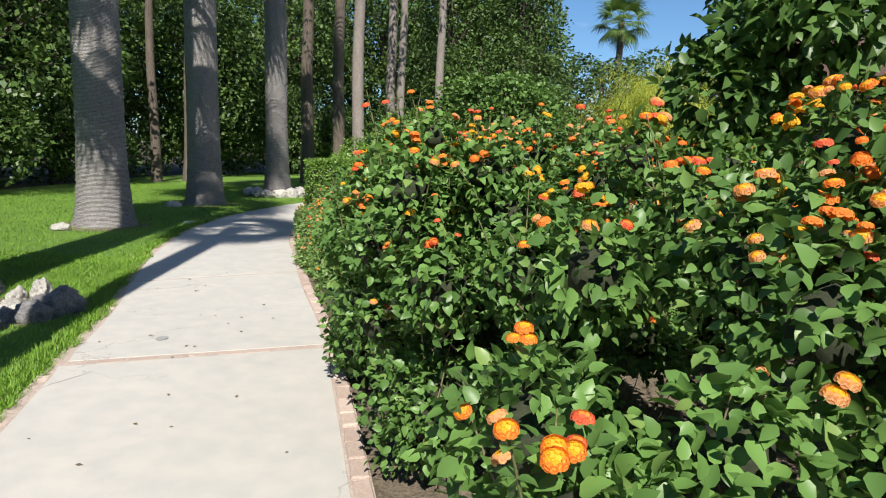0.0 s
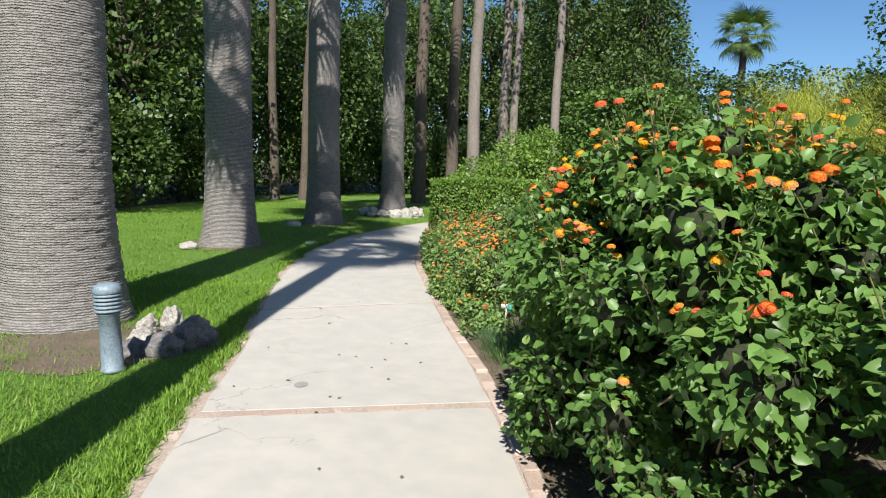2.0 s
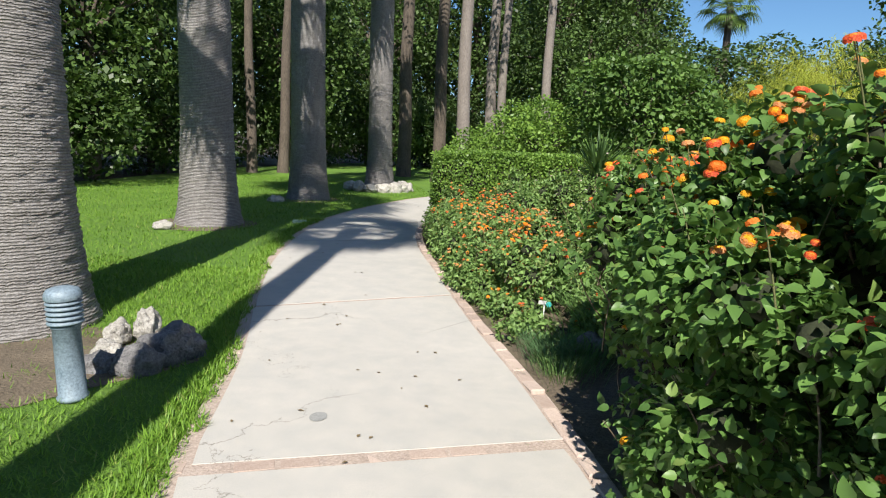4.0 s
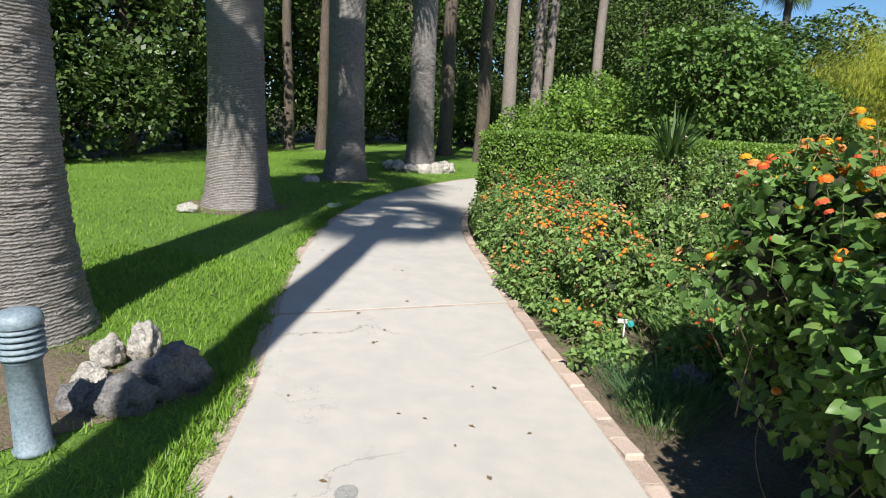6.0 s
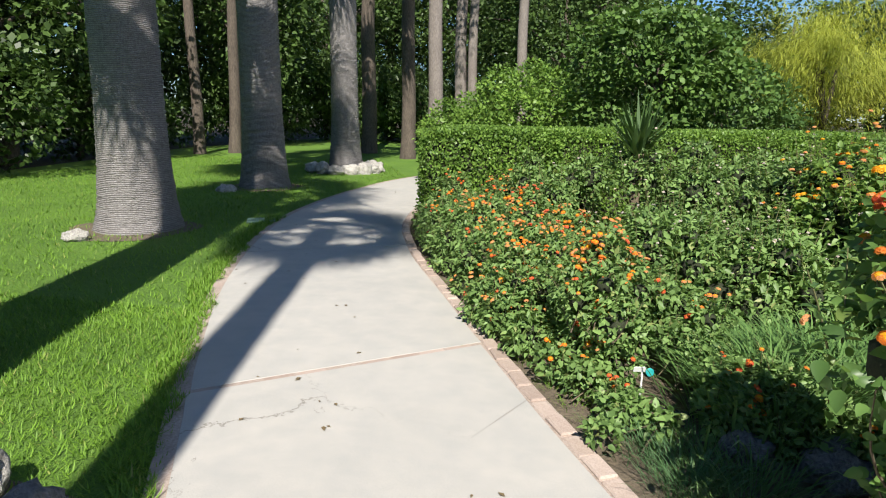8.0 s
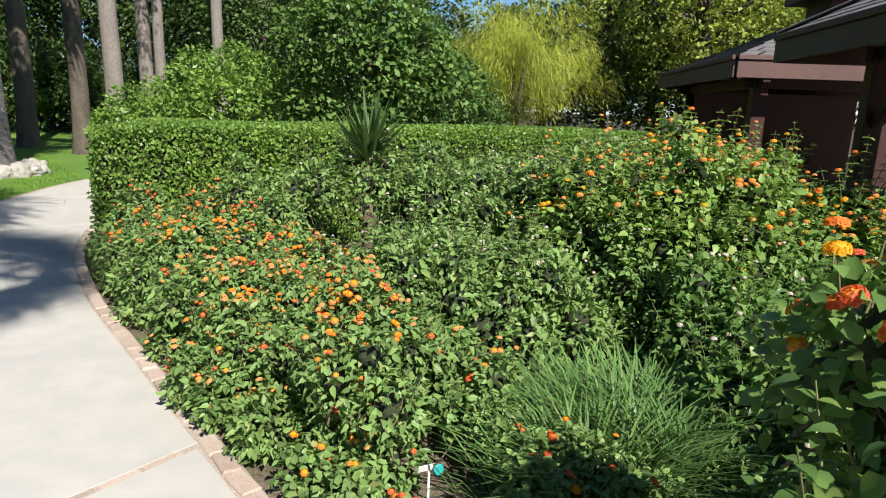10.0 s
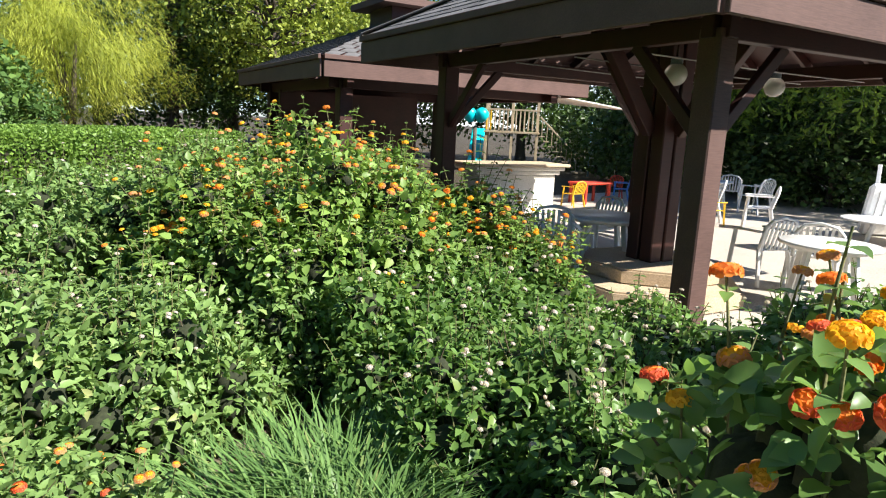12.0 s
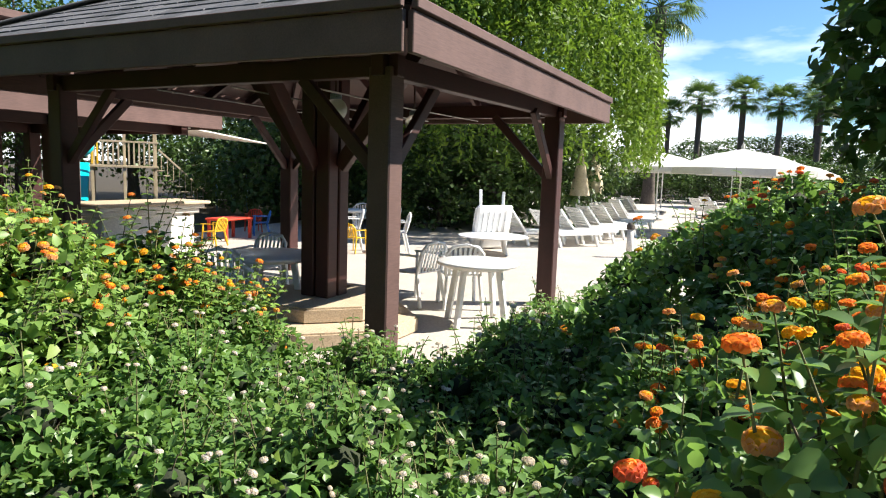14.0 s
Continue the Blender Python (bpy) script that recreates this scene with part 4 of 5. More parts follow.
# long grass tufts and weeds on the brick edge
def tuft(x, y, r, n, size, label, mat=M_LONG, lean=0.6, wide=0.75, name="grass_tuft"):
    q = rng.normal(size=(n, 2)) * r * 0.5
    a = np.arctan2(q[:, 1], q[:, 0]) + 0.5 * rng.normal(size=n)
    D = np.stack([np.cos(a) * lean, np.sin(a) * lean, 0.55 + 0.6 * rng.random(n)], 1)
    U = np.stack([-np.cos(a) * 0.8, -np.sin(a) * 0.8, 0.6 + 0 * a], 1)
    CURVE = (np.array([(-0.016, 0, 0), (0.016, 0, 0), (0.016, 0.4, 0.03), (-0.016, 0.4, 0.03), (0.012, 0.75, -0.03), (-0.012, 0.75, -0.03), (0.001, 1, -0.2), (-0.001, 1, -0.2)]),
             np.array([(0, 1, 2, 3), (3, 2, 4, 5), (5, 4, 6, 7)]))
    me = leaf_mesh(name, np.column_stack([q, np.zeros(n)]), D, U, size * (0.6 + 0.7 * rng.random(n)), mat, CURVE, wide)
    return tagged(part(name, me, None, None, "", pose(x, y, -0.03)), label, "grass", kind="stuff")


for x, y, r, n, s in ((-0.32, 7.78, 0.34, 650, 0.46), (0.02, 8.0, 0.36, 750, 0.50), (0.30, 8.2, 0.36, 700, 0.46), (0.12, 7.6, 0.32, 500, 0.42), (0.45, 8.0, 0.34, 500, 0.46), (-0.2, 8.35, 0.25, 300, 0.42)):
    tuft(x, y, r, n, s, "tuft of long arching green grass in the bed")
for x, y, r, n, s in ((-0.85, 6.75, 0.18, 260, 0.16), (-0.95, 7.1, 0.2, 320, 0.18), (-1.05, 7.45, 0.18, 260, 0.16), (-0.7, 7.05, 0.25, 320, 0.2), (-0.75, 7.4, 0.25, 300, 0.2)):
    tuft(x, y, r, n, s, "bluish green grass growing over the brick edge", leaf_mat("bluish_grass", (0.07, 0.15, 0.06), (0.15, 0.27, 0.12), 0.3, 0.5) if x < -0.9 else M_LONG)
for y in np.arange(7.7, 13.0, 0.22):
    p = RIGHT[on_line(RIGHT, y)]
    tuft(p[0] + 0.10 + 0.1 * rng.random(), y, 0.09, 40, 0.08, "dry yellow-green weeds by the brick edge", M_BLADE, 0.9, 0.9, "weed_tuft")
for x, y in ((-2.0, 8.76), (-2.14, 8.72), (-0.98, 5.58), (-2.9, 8.3), (-1.9, 8.8)):
    tuft(x, y, 0.06, 50, 0.05, "small weed growing in the path joint", M_BLADE, 1.2, 0.9, "weed_tuft")
for x, y, h in ((-1.18, 7.72, 0.18), (-0.62, 7.58, 0.22), (-0.42, 7.9, 0.36), (-0.62, 8.3, 0.40), (-0.55, 7.75, 0.30), (-0.2, 7.62, 0.28), (-1.32, 8.1, 0.2), (-0.1, 7.25, 0.2), (0.25, 7.35, 0.3)):
    c = [(x + 0.10 * rng.normal(), y + 0.10 * rng.normal(), max(0.05, h - 0.08 - 0.08 * rng.random()), 0.07 + 0.05 * rng.random()) for _ in range(9)]
    bush("weed_plant", c, 1300, 0.045, M_WEED, "small leafy weed at the edge of the bed", "weeds", LEAF_FINE, [F_ORANGE, F_DEEP], 2, 0.7, "weeds at the bed's edge", 0.5, 14, 5, 0.10)

for k in range(26):
    a = rng.random() * 6.28
    q = 0.35 + 0.55 * rng.random()
    tuft(-4.55 + q * math.cos(a), 6.15 + q * math.sin(a), 0.10, 45, 0.06, "yellowish weeds on the bare soil by the palm", M_BLADE, 1.1, 1.6, "weed_tuft")

# plant label on a stake, with a hose behind it
stake = empty("plant_label", pose(-1.0, 7.98, -0.10) @ Matrix.Scale(0.85, 4), "white plant label with a teal disc on a stake", "plant label")
part("stake", box(0.012, 0.006, 0.34, pose(0, 0, 0.17)), M_PLASTIC, stake)
part("tag", box(0.085, 0.006, 0.045, pose(-0.02, -0.006, 0.36, 20, 0, 8), 0.002), M_PLASTIC, stake, "white tag")
part("disc", lathe([(0.030, 0), (0.030, 0.008), (0.024, 0.010)], 20), plain("teal_plastic", (0.02, 0.33, 0.33), 0.4), stake, "teal disc", pose(0.045, -0.012, 0.345, 80, 0, 10))
hose_pts = smooth_line([(-0.92, 7.9), (-0.3, 7.6), (0.3, 7.3), (1.1, 7.0)], 0.1)
hose = tagged(part("hose", mesh_np("hose", *tube_np(np.column_stack([hose_pts, 0.012 + 0 * hose_pts[:, 0]]), np.full(len(hose_pts), 0.014), 8), plain("black_rubber", (0.02, 0.02, 0.02), 0.5), True)), "black rubber garden hose in the bed", "hose")

# ---- pavilion ----
def beam(a, b, w, h):
    """A squared timber from a to b."""
    a, b = Vector(a), Vector(b)
    d = b - a
    return box(d.length, w, h, Matrix.Translation((a + b) / 2) @ d.to_track_quat("X", "Z").to_matrix().to_4x4(), 0.006)


bm = box(0.285, 0.27, 0.014, pose(0, 0.135, 0), 0.003)
SHINGLE = bpy.data.meshes.new("shingle")
bm.to_mesh(SHINGLE)
bm.free()
SHINGLE.materials.append(M_SHINGLE)


def hip_roof(th, S, T, z0, z1, single=()):
    """Four shingled slopes over boards, hip rafters and a two-layer fascia."""
    c = Vector((S / 2, T / 2, z1))
    ring = [Vector(p) for p in ((0, 0, z0), (S, 0, z0), (S, T, z0), (0, T, z0))]
    for a in range(4):
        p, q = ring[a], ring[(a + 1) % 4]
        bm = bmesh.new()
        bm.faces.new([bm.verts.new(v) for v in (p, q, c)])
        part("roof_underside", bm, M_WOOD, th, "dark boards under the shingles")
        n = (q - p).cross(c - p).normalized()
        rows, pieces = 15, []
        if a in single:
            ux = (q - p).normalized()
            uy = n.cross(ux)
            for r_ in range(rows):
                t0 = r_ / rows
                a0, b0 = p.lerp(c, t0), q.lerp(c, t0)
                m = int((b0 - a0).length / 0.292)
                start = ((b0 - a0).length - m * 0.292) / 2 + 0.146
                for k in range(m):
                    o = a0 + ux * (start + 0.292 * k + 0.004 * rng.normal()) + n * 0.030 + uy * 0.006 * rng.normal()
                    rot = Matrix((ux, uy, n)).transposed().to_4x4()
                    part("shingle", SHINGLE, None, th, "", Matrix.Translation(o) @ rot @ Euler((-0.045 + 0.008 * rng.normal(), 0, 0)).to_matrix().to_4x4())
            part("hip_cap", beam(p + n * 0.05, c + n * 0.05, 0.2, 0.02), M_SHINGLE, th, "shingle cap on the hip")
        for r in range(0 if a in single else rows):
            t0, t1 = r / rows, min(1.0, (r + 1.25) / rows)
            a0, b0 = p.lerp(c, t0), q.lerp(c, t0)
            a1, b1 = p.lerp(c, t1), q.lerp(c, t1)
            m = max(1, int((b0 - a0).length / 0.30))
            off = 0.5 * (r % 2) / m
            for k in range(-1, m + 1):
                f0, f1 = np.clip([(k + off * m) / m + 0.004, (k + 1 + off * m) / m - 0.004], 0, 1)
                if f1 - f0 < 0.01:
                    continue
                lo, hi = n * (0.030 + 0.004 * rng.random()), n * 0.010
                c0, c1, d1, d0 = a0.lerp(b0, f0), a0.lerp(b0, f1), a1.lerp(b1, f1), a1.lerp(b1, f0)
                V = np.array([c0 + lo, c1 + lo, d1 + hi, d0 + hi, c0 + n * 0.012, c1 + n * 0.012])
                pieces.append((V, np.array([(0, 1, 2, 3), (4, 5, 1, 0)])))
        if pieces:
            tagged(part("shingle_cover", mesh_np("shingles", *joined(pieces), M_SHINGLE), None, th, "dark grey roof shingles"), kind="stuff")
        out = Vector((q.y - p.y, p.x - q.x, 0)).normalized() * 0.03
        part("fascia", beam(p + out + Vector((0, 0, -0.20)), q + out + Vector((0, 0, -0.20)), 0.045, 0.27), M_FASCIA, th, "red-brown fascia board")
        part("drip_board", beam(p + out * 1.9 + Vector((0, 0, -0.02)), q + out * 1.9 + Vector((0, 0, -0.02)), 0.05, 0.075), M_FASCIA, th, "narrow upper trim board")
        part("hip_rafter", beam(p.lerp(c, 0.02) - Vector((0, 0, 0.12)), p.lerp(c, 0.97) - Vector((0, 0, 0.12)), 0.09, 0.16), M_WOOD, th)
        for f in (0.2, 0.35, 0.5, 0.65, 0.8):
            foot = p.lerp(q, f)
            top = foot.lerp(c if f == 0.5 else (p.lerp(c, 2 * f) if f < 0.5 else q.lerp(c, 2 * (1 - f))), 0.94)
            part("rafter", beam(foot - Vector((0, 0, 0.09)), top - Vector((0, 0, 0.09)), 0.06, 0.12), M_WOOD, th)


S = 5.7
pav = empty("pavilion", AT, "open dark-stained timber pavilion with a shingled hip roof", "pavilion")
POSTS = ((0.865, 0.68), (4.62, 0.42), (0.95, 5.0), (4.8, 5.0))
for k, (u, v) in enumerate(POSTS):
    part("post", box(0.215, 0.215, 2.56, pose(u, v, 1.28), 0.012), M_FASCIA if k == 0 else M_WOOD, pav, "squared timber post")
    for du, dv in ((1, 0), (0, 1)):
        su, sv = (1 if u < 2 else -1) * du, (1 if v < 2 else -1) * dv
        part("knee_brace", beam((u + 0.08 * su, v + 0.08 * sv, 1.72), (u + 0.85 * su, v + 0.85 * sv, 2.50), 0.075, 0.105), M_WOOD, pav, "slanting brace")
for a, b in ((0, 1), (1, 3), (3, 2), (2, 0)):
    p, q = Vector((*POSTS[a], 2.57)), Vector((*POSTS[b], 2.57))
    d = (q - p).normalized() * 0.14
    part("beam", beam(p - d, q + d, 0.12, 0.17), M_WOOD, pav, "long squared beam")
hip_roof(pav, S, S, 2.83, 4.35, (0, 3))
for v in (1.6, 2.4, 3.4):
    part("tie_rod", mesh_np("tie_rod", *tube_np([(0.9, v, 2.46), (2.8, v, 2.44), (4.8, v, 2.46)], [0.008] * 3, 6), plain("grey_cable", (0.35, 0.34, 0.33), 0.5), True), None, pav, "thin grey cable")
CU, CV = 2.05, 2.18
for du, dv, w, d in ((-0.10, -0.10, 0.13, 0.13), (0.10, -0.10, 0.13, 0.13), (-0.10, 0.10, 0.13, 0.13), (0.10, 0.10, 0.13, 0.13)):
    part("column_post", box(w + 0.04, d + 0.04, 3.35, pose(CU + du, CV + dv, 0.33 + 1.675), 0.012), M_WOOD, pav, "red-brown timber of the clustered middle column")
for a in range(4):
    dx, dy = math.cos(a * math.pi / 2), math.sin(a * math.pi / 2)
    part("knee_brace", beam((CU + 0.2 * dx, CV + 0.2 * dy, 1.75), (CU + 1.25 * dx, CV + 1.25 * dy, 3.05), 0.10, 0.16), M_WOOD, pav, "slanting brace")


def octagon(r, h, bev=0.02):
    bm = bmesh.new()
    bmesh.ops.create_cone(bm, cap_ends=True, segments=8, radius1=r, radius2=r, depth=h, matrix=pose(0, 0, h / 2, 0, 0, 22.5))
    bmesh.ops.bevel(bm, geom=[e for e in bm.edges if abs(e.verts[0].co.z - e.verts[1].co.z) < 0.01], offset=bev, segments=2, affect="EDGES")
    return bm


plinth = empty("plinth", local(CU, CV, -0.004), "two-stepped octagonal stone plinth round the middle column", "plinth")
part("step", octagon(1.0, 0.175), M_PLINTH, plinth, "lower stone step", pose(-0.12, -0.14, 0))
part("step", octagon(0.78, 0.165), M_PLINTH, plinth, "upper stone step", pose(0, 0, 0.17))

M_GLOBE, gt, gb = material("opal_globe")
gb.inputs["Base Color"].default_value = (0.82, 0.80, 0.74, 1)
gb.inputs["Roughness"].default_value, gb.inputs["Transmission Weight"].default_value = 0.25, 0.55
for u, v, cut in ((1.75, 1.83, 1.0), (3.56, 1.94, 1.0)):
    lamp = empty("globe_lamp", local(u, v, 2.33), "round opal globe lamp hanging from a beam", "lamp", "globe lamps")
    bm = bmesh.new()
    bmesh.ops.create_uvsphere(bm, u_segments=24, v_segments=14, radius=0.115)
    for f in bm.faces:
        f.smooth = True
    part("globe", bm, M_GLOBE, lamp, "opal glass globe")
    part("collar", lathe([(0.06, 0.10), (0.06, 0.15), (0.03, 0.17)], 16), M_BOLLARD, lamp)
    part("rod", lathe([(0.012, 0.16), (0.012, 0.45)], 8), M_WOOD, lamp)

# ---- bar ----
AT2 = Matrix.Translation((6.15, 14.05, 0)) @ Euler((0, 0, radians(TURN))).to_matrix().to_4x4()
bar = empty("bar_pavilion", AT2, "dark timber bar kiosk with a shingled roof and a raised cupola", "kiosk")
hip_roof(bar, 5.6, 5.6, 2.72, 3.95)
for u, v in ((0.6, 0.6), (2.7, 0.6), (0.6, 5.0), (5.0, 5.0)):
    part("post", box(0.24, 0.24, 2.4, pose(u, v, 1.2), 0.012), M_WOOD, bar, "squared timber post")
for a, b in (((0.3, 0.6), (5.3, 0.6)), ((0.6, 0.3), (0.6, 5.3)), ((5.0, 0.3), (5.0, 5.3)), ((0.3, 5.0), (5.3, 5.0))):
    part("beam", beam((*a, 2.36), (*b, 2.36), 0.13, 0.2), M_WOOD, bar, "long squared beam")
part("cupola_wall", box(1.1, 1.1, 0.4, pose(2.8, 2.8, 3.9)), M_WOOD, bar, "louvred cupola sides")
cup = part("cupola_roof", box(1.75, 1.75, 0.13, pose(2.8, 2.8, 4.1)), M_FASCIA, bar, "flat overhanging cupola roof")
part("back_wall", box(3.4, 0.12, 2.3, pose(2.2, 4.2, 1.15)), M_WOOD, bar, "dark back wall")
counter = empty("bar_counter", AT2, "white plastered bar counter with a stepped stone top", "bar counter")
part("counter_body", box(1.9, 0.55, 0.80, pose(4.15, 0.45, 0.40), 0.02), M_WALLWHITE, counter, "white plaster front")
part("moulding", box(2.05, 0.68, 0.09, pose(4.15, 0.45, 0.845), 0.02), M_WALLWHITE, counter)
part("moulding", box(2.2, 0.8, 0.08, pose(4.15, 0.45, 0.93), 0.02), M_WALLWHITE, counter)
part("countertop", box(2.35, 0.95, 0.06, pose(4.15, 0.45, 1.0), 0.015), M_PLINTH, counter, "brownish stone top")
awn = empty("awning", AT2 @ pose(5.2, 1.4, 2.45), "pale canvas awning behind the bar roof", "awning")
part("canvas", box(3.2, 2.4, 0.03, pose(1.0, 0.6, 0.0, 4, 5, 0), 0.004), M_CANVAS, awn)

# ---- playground ----
M_TEAL = plain("teal_slide", (0.0, 0.55, 0.62), 0.35)
M_YELLOWP = plain("yellow_plastic", (0.80, 0.48, 0.02), 0.4)
M_REDP = plain("red_plastic", (0.60, 0.06, 0.03), 0.4)
M_BLUEP = plain("blue_plastic", (0.03, 0.18, 0.55), 0.4)
M_PALEWOOD = stained_wood("pale_timber", (0.34, 0.26, 0.16), (0.55, 0.45, 0.30))
M_STEEL = plain("blue_steel", (0.20, 0.38, 0.55), 0.4, 0.3)
play = empty("playground_tower", pose(21.6, 18.6, -0.05, 0, 0, -63.5) @ Matrix.Scale(0.9, 4), "wooden playground tower with railings, stairs and a climbing frame", "playground")
for x in (-1.2, -0.1, 1.0):
    for y in (-0.6, 0.6):
        part("post", box(0.10, 0.10, 3.2, pose(x, y, 1.6)), M_PALEWOOD, play)
part("deck", box(2.4, 1.4, 0.08, pose(-0.1, 0, 1.75)), M_PALEWOOD, play)
for i in range(13):
    part("baluster", box(0.06, 0.03, 0.85, pose(-1.2 + 0.18 * i, -0.66, 2.25)), M_YELLOWP if i < 2 else M_PALEWOOD, play)
part("rail", box(2.4, 0.05, 0.07, pose(-0.1, -0.66, 2.7)), M_PALEWOOD, play)
for i in range(8):
    part("stair_tread", box(0.26, 0.8, 0.04, pose(1.2 + 0.22 * i, -0.2, 1.62 - 0.21 * i)), M_PALEWOOD, play)
    part("baluster", box(0.03, 0.03, 0.75, pose(1.2 + 0.22 * i, -0.64, 2.0 - 0.21 * i)), M_PALEWOOD, play)
part("stair_rail", beam((1.1, -0.64, 2.45), (2.9, -0.64, 0.75), 0.05, 0.07), M_PALEWOOD, play)
for x in (3.3, 3.9, 4.5):
    part("steel_post", lathe([(0.04, 0), (0.04, 2.6)], 8), M_STEEL, play, "blue steel tube", pose(x, -0.4, 0))
for i in range(7):
    part("rung", beam((3.3, -0.4, 0.5 + 0.32 * i), (4.5, -0.4, 0.5 + 0.32 * i), 0.035, 0.035), M_STEEL if i > 3 else M_PLASTIC, play)
slide = empty("slide", pose(20.4, 19.7, -0.05, 0, 0, -63.5), "turquoise plastic slide with a hood", "slide")
for sx in (-0.20, 0.20):
    part("hood", lathe([(0.10, -0.16), (0.22, -0.02), (0.28, 0.16), (0.24, 0.30), (0.13, 0.40), (0.0, 0.43)], 20, False), M_TEAL, slide, "turquoise hood", pose(sx, 0, 2.05, 0, -14 if sx < 0 else 14, 0))
part("chute", box(0.55, 2.4, 0.10, pose(0, 1.1, 0.95, 35, 0, 0), 0.03), M_TEAL, slide, "turquoise chute")
part("leg", lathe([(0.08, 0), (0.08, 1.75)], 10), M_BARK, slide)


# ---- plastic furniture ----
def plastic_chair(m, mat, label, group="", s=1.0):
    th = empty("plastic_chair", m @ Matrix.Scale(s, 4), label, "chair", group)
    bm = box(0.46, 0.44, 0.025, pose(0, 0, 0.43, 3, 0, 0), 0.01)
    part("seat", bm, mat, th)
    for x in (-0.23, 0.23):
        part("leg", beam((x * 1.08, -0.24, 0.0), (x * 0.95, -0.20, 0.64), 0.035, 0.05), mat, th)
        part("leg", beam((x * 1.08, 0.30, 0.0), (x * 0.92, 0.20, 0.44), 0.035, 0.05), mat, th)
        part("armrest", beam((x * 1.08, -0.26, 0.65), (x * 1.02, 0.24, 0.66), 0.055, 0.025), mat, th)
    for k in range(7):
        x = -0.18 + 0.06 * k
        part("back_slat", beam((x, 0.21, 0.44), (x * 1.05, 0.31, 0.80 - 0.4 * x * x), 0.035, 0.015), mat, th)
    part("back_rim", mesh_np("back_rim", *tube_np([(-0.23, 0.22, 0.44), (-0.235, 0.30, 0.72), (-0.16, 0.32, 0.81), (0, 0.325, 0.84), (0.16, 0.32, 0.81), (0.235, 0.30, 0.72), (0.23, 0.22, 0.44)], [0.022] * 7, 8), mat, True), None, th)
    return th


def round_table(m, label, r=0.47, mat=M_PLASTIC):
    th = empty("round_table", m, label, "table", "white plastic tables")
    part("tabletop", lathe([(r - 0.02, 0.690), (r, 0.695), (r + 0.005, 0.715), (r - 0.01, 0.73), (0.03, 0.733), (0.0, 0.733)], 36, False), mat, th)
    part("apron", lathe([(r - 0.09, 0.66), (r - 0.06, 0.692)], 30, False), mat, th)
    for k in range(4):
        a = math.pi / 4 + k * math.pi / 2
        part("leg", beam((0.40 * math.cos(a), 0.40 * math.sin(a), 0.0), (0.28 * math.cos(a), 0.28 * math.sin(a), 0.69), 0.05, 0.07), mat, th)
    return th


round_table(pose(5.95, 6.77, 0, 0, 0, 10), "round white plastic table on the sunlit terrace")
plastic_chair(pose(7.0, 7.52, 0, 0, 0, 140), M_PLASTIC, "white plastic armchair pulled up to a round table", "white plastic chairs")
plastic_chair(pose(6.9, 6.95, 0, 0, 0, 100), M_PLASTIC, "white plastic armchair pulled up to a round table", "white plastic chairs")
round_table(pose(6.02, 9.17, 0, 0, 0, 30), "round white plastic table in the shade of the pavilion", 0.54)
plastic_chair(pose(5.15, 9.42, 0, 0, 0, -60), M_PLASTIC, "white plastic armchair in the pavilion's shade", "white plastic chairs")
plastic_chair(pose(6.9, 9.6, 0, 0, 0, -110), M_PLASTIC, "white plastic armchair in the pavilion's shade", "white plastic chairs")
round_table(pose(12.4, 6.15, 0) @ Matrix.Diagonal((1, 1, 0.55, 1)), "low round white plastic table in front of stacked chairs", 0.75)
for dx, dy, a in ((12.1, 8.25, 190), (14.9, 8.7, 150), (15.6, 9.4, 100), (12.6, 9.3, 190)):
    plastic_chair(pose(dx, dy, 0, 0, 0, a), M_PLASTIC, "white plastic armchair at the back of the terrace", "white plastic chairs")
round_table(pose(14.4, 9.6, 0), "round white plastic table at the back of the terrace")
for x, y, a, m_, w in ((12.2, 12.1, 160, M_YELLOWP, "yellow"), (11.9, 9.05, 60, M_YELLOWP, "yellow"), (14.6, 11.8, 200, M_BLUEP, "blue"), (15.3, 12.2, 120, M_REDP, "red")):
    plastic_chair(pose(x, y, 0, 0, 0, a), m_, "small %s plastic children's chair" % w, "children's chairs", 0.72)
kid = empty("kids_table", pose(13.5, 12.2, 0, 0, 0, -20), "low red plastic children's table", "table")
part("tabletop", box(1.0, 0.6, 0.05, pose(0, 0, 0.48), 0.02), M_REDP, kid)
for x in (-0.42, 0.42):
    for y in (-0.24, 0.24):
        part("leg", box(0.06, 0.06, 0.47, pose(x, y, 0.235)), M_REDP, kid)


def lounger_at(m, back, label, group="sun loungers"):
    th = empty("sun_lounger", m, label, "sun lounger", group)
    for x in (-0.3, 0.3):
        part("side_rail", beam((x, -1.0, 0.32), (x, 0.35, 0.32), 0.05, 0.07), M_PLASTIC, th)
    for k in range(14):
        part("slat", box(0.56, 0.075, 0.02, pose(0, -0.98 + 0.1 * k, 0.355)), M_PLASTIC, th)
    b = Vector((0, math.cos(radians(back)), math.sin(radians(back))))
    for x in (-0.29, 0.29):
        part("back_rail", beam(Vector((x, 0.35, 0.34)), Vector((x, 0.35, 0.34)) + b * 0.72, 0.045, 0.05), M_PLASTIC, th)
    for k in range(7):
        p = Vector((0, 0.35, 0.35)) + b * (0.06 + 0.1 * k)
        part("slat", box(0.56, 0.08, 0.02, pose(p.x, p.y, p.z, back, 0, 0)), M_PLASTIC, th)
    for x in (-0.28, 0.28):
        for y in (-0.85, 0.3):
            part("leg", beam((x, y - 0.06, 0.0), (x, y + 0.06, 0.32), 0.05, 0.07), M_PLASTIC, th)
    return th


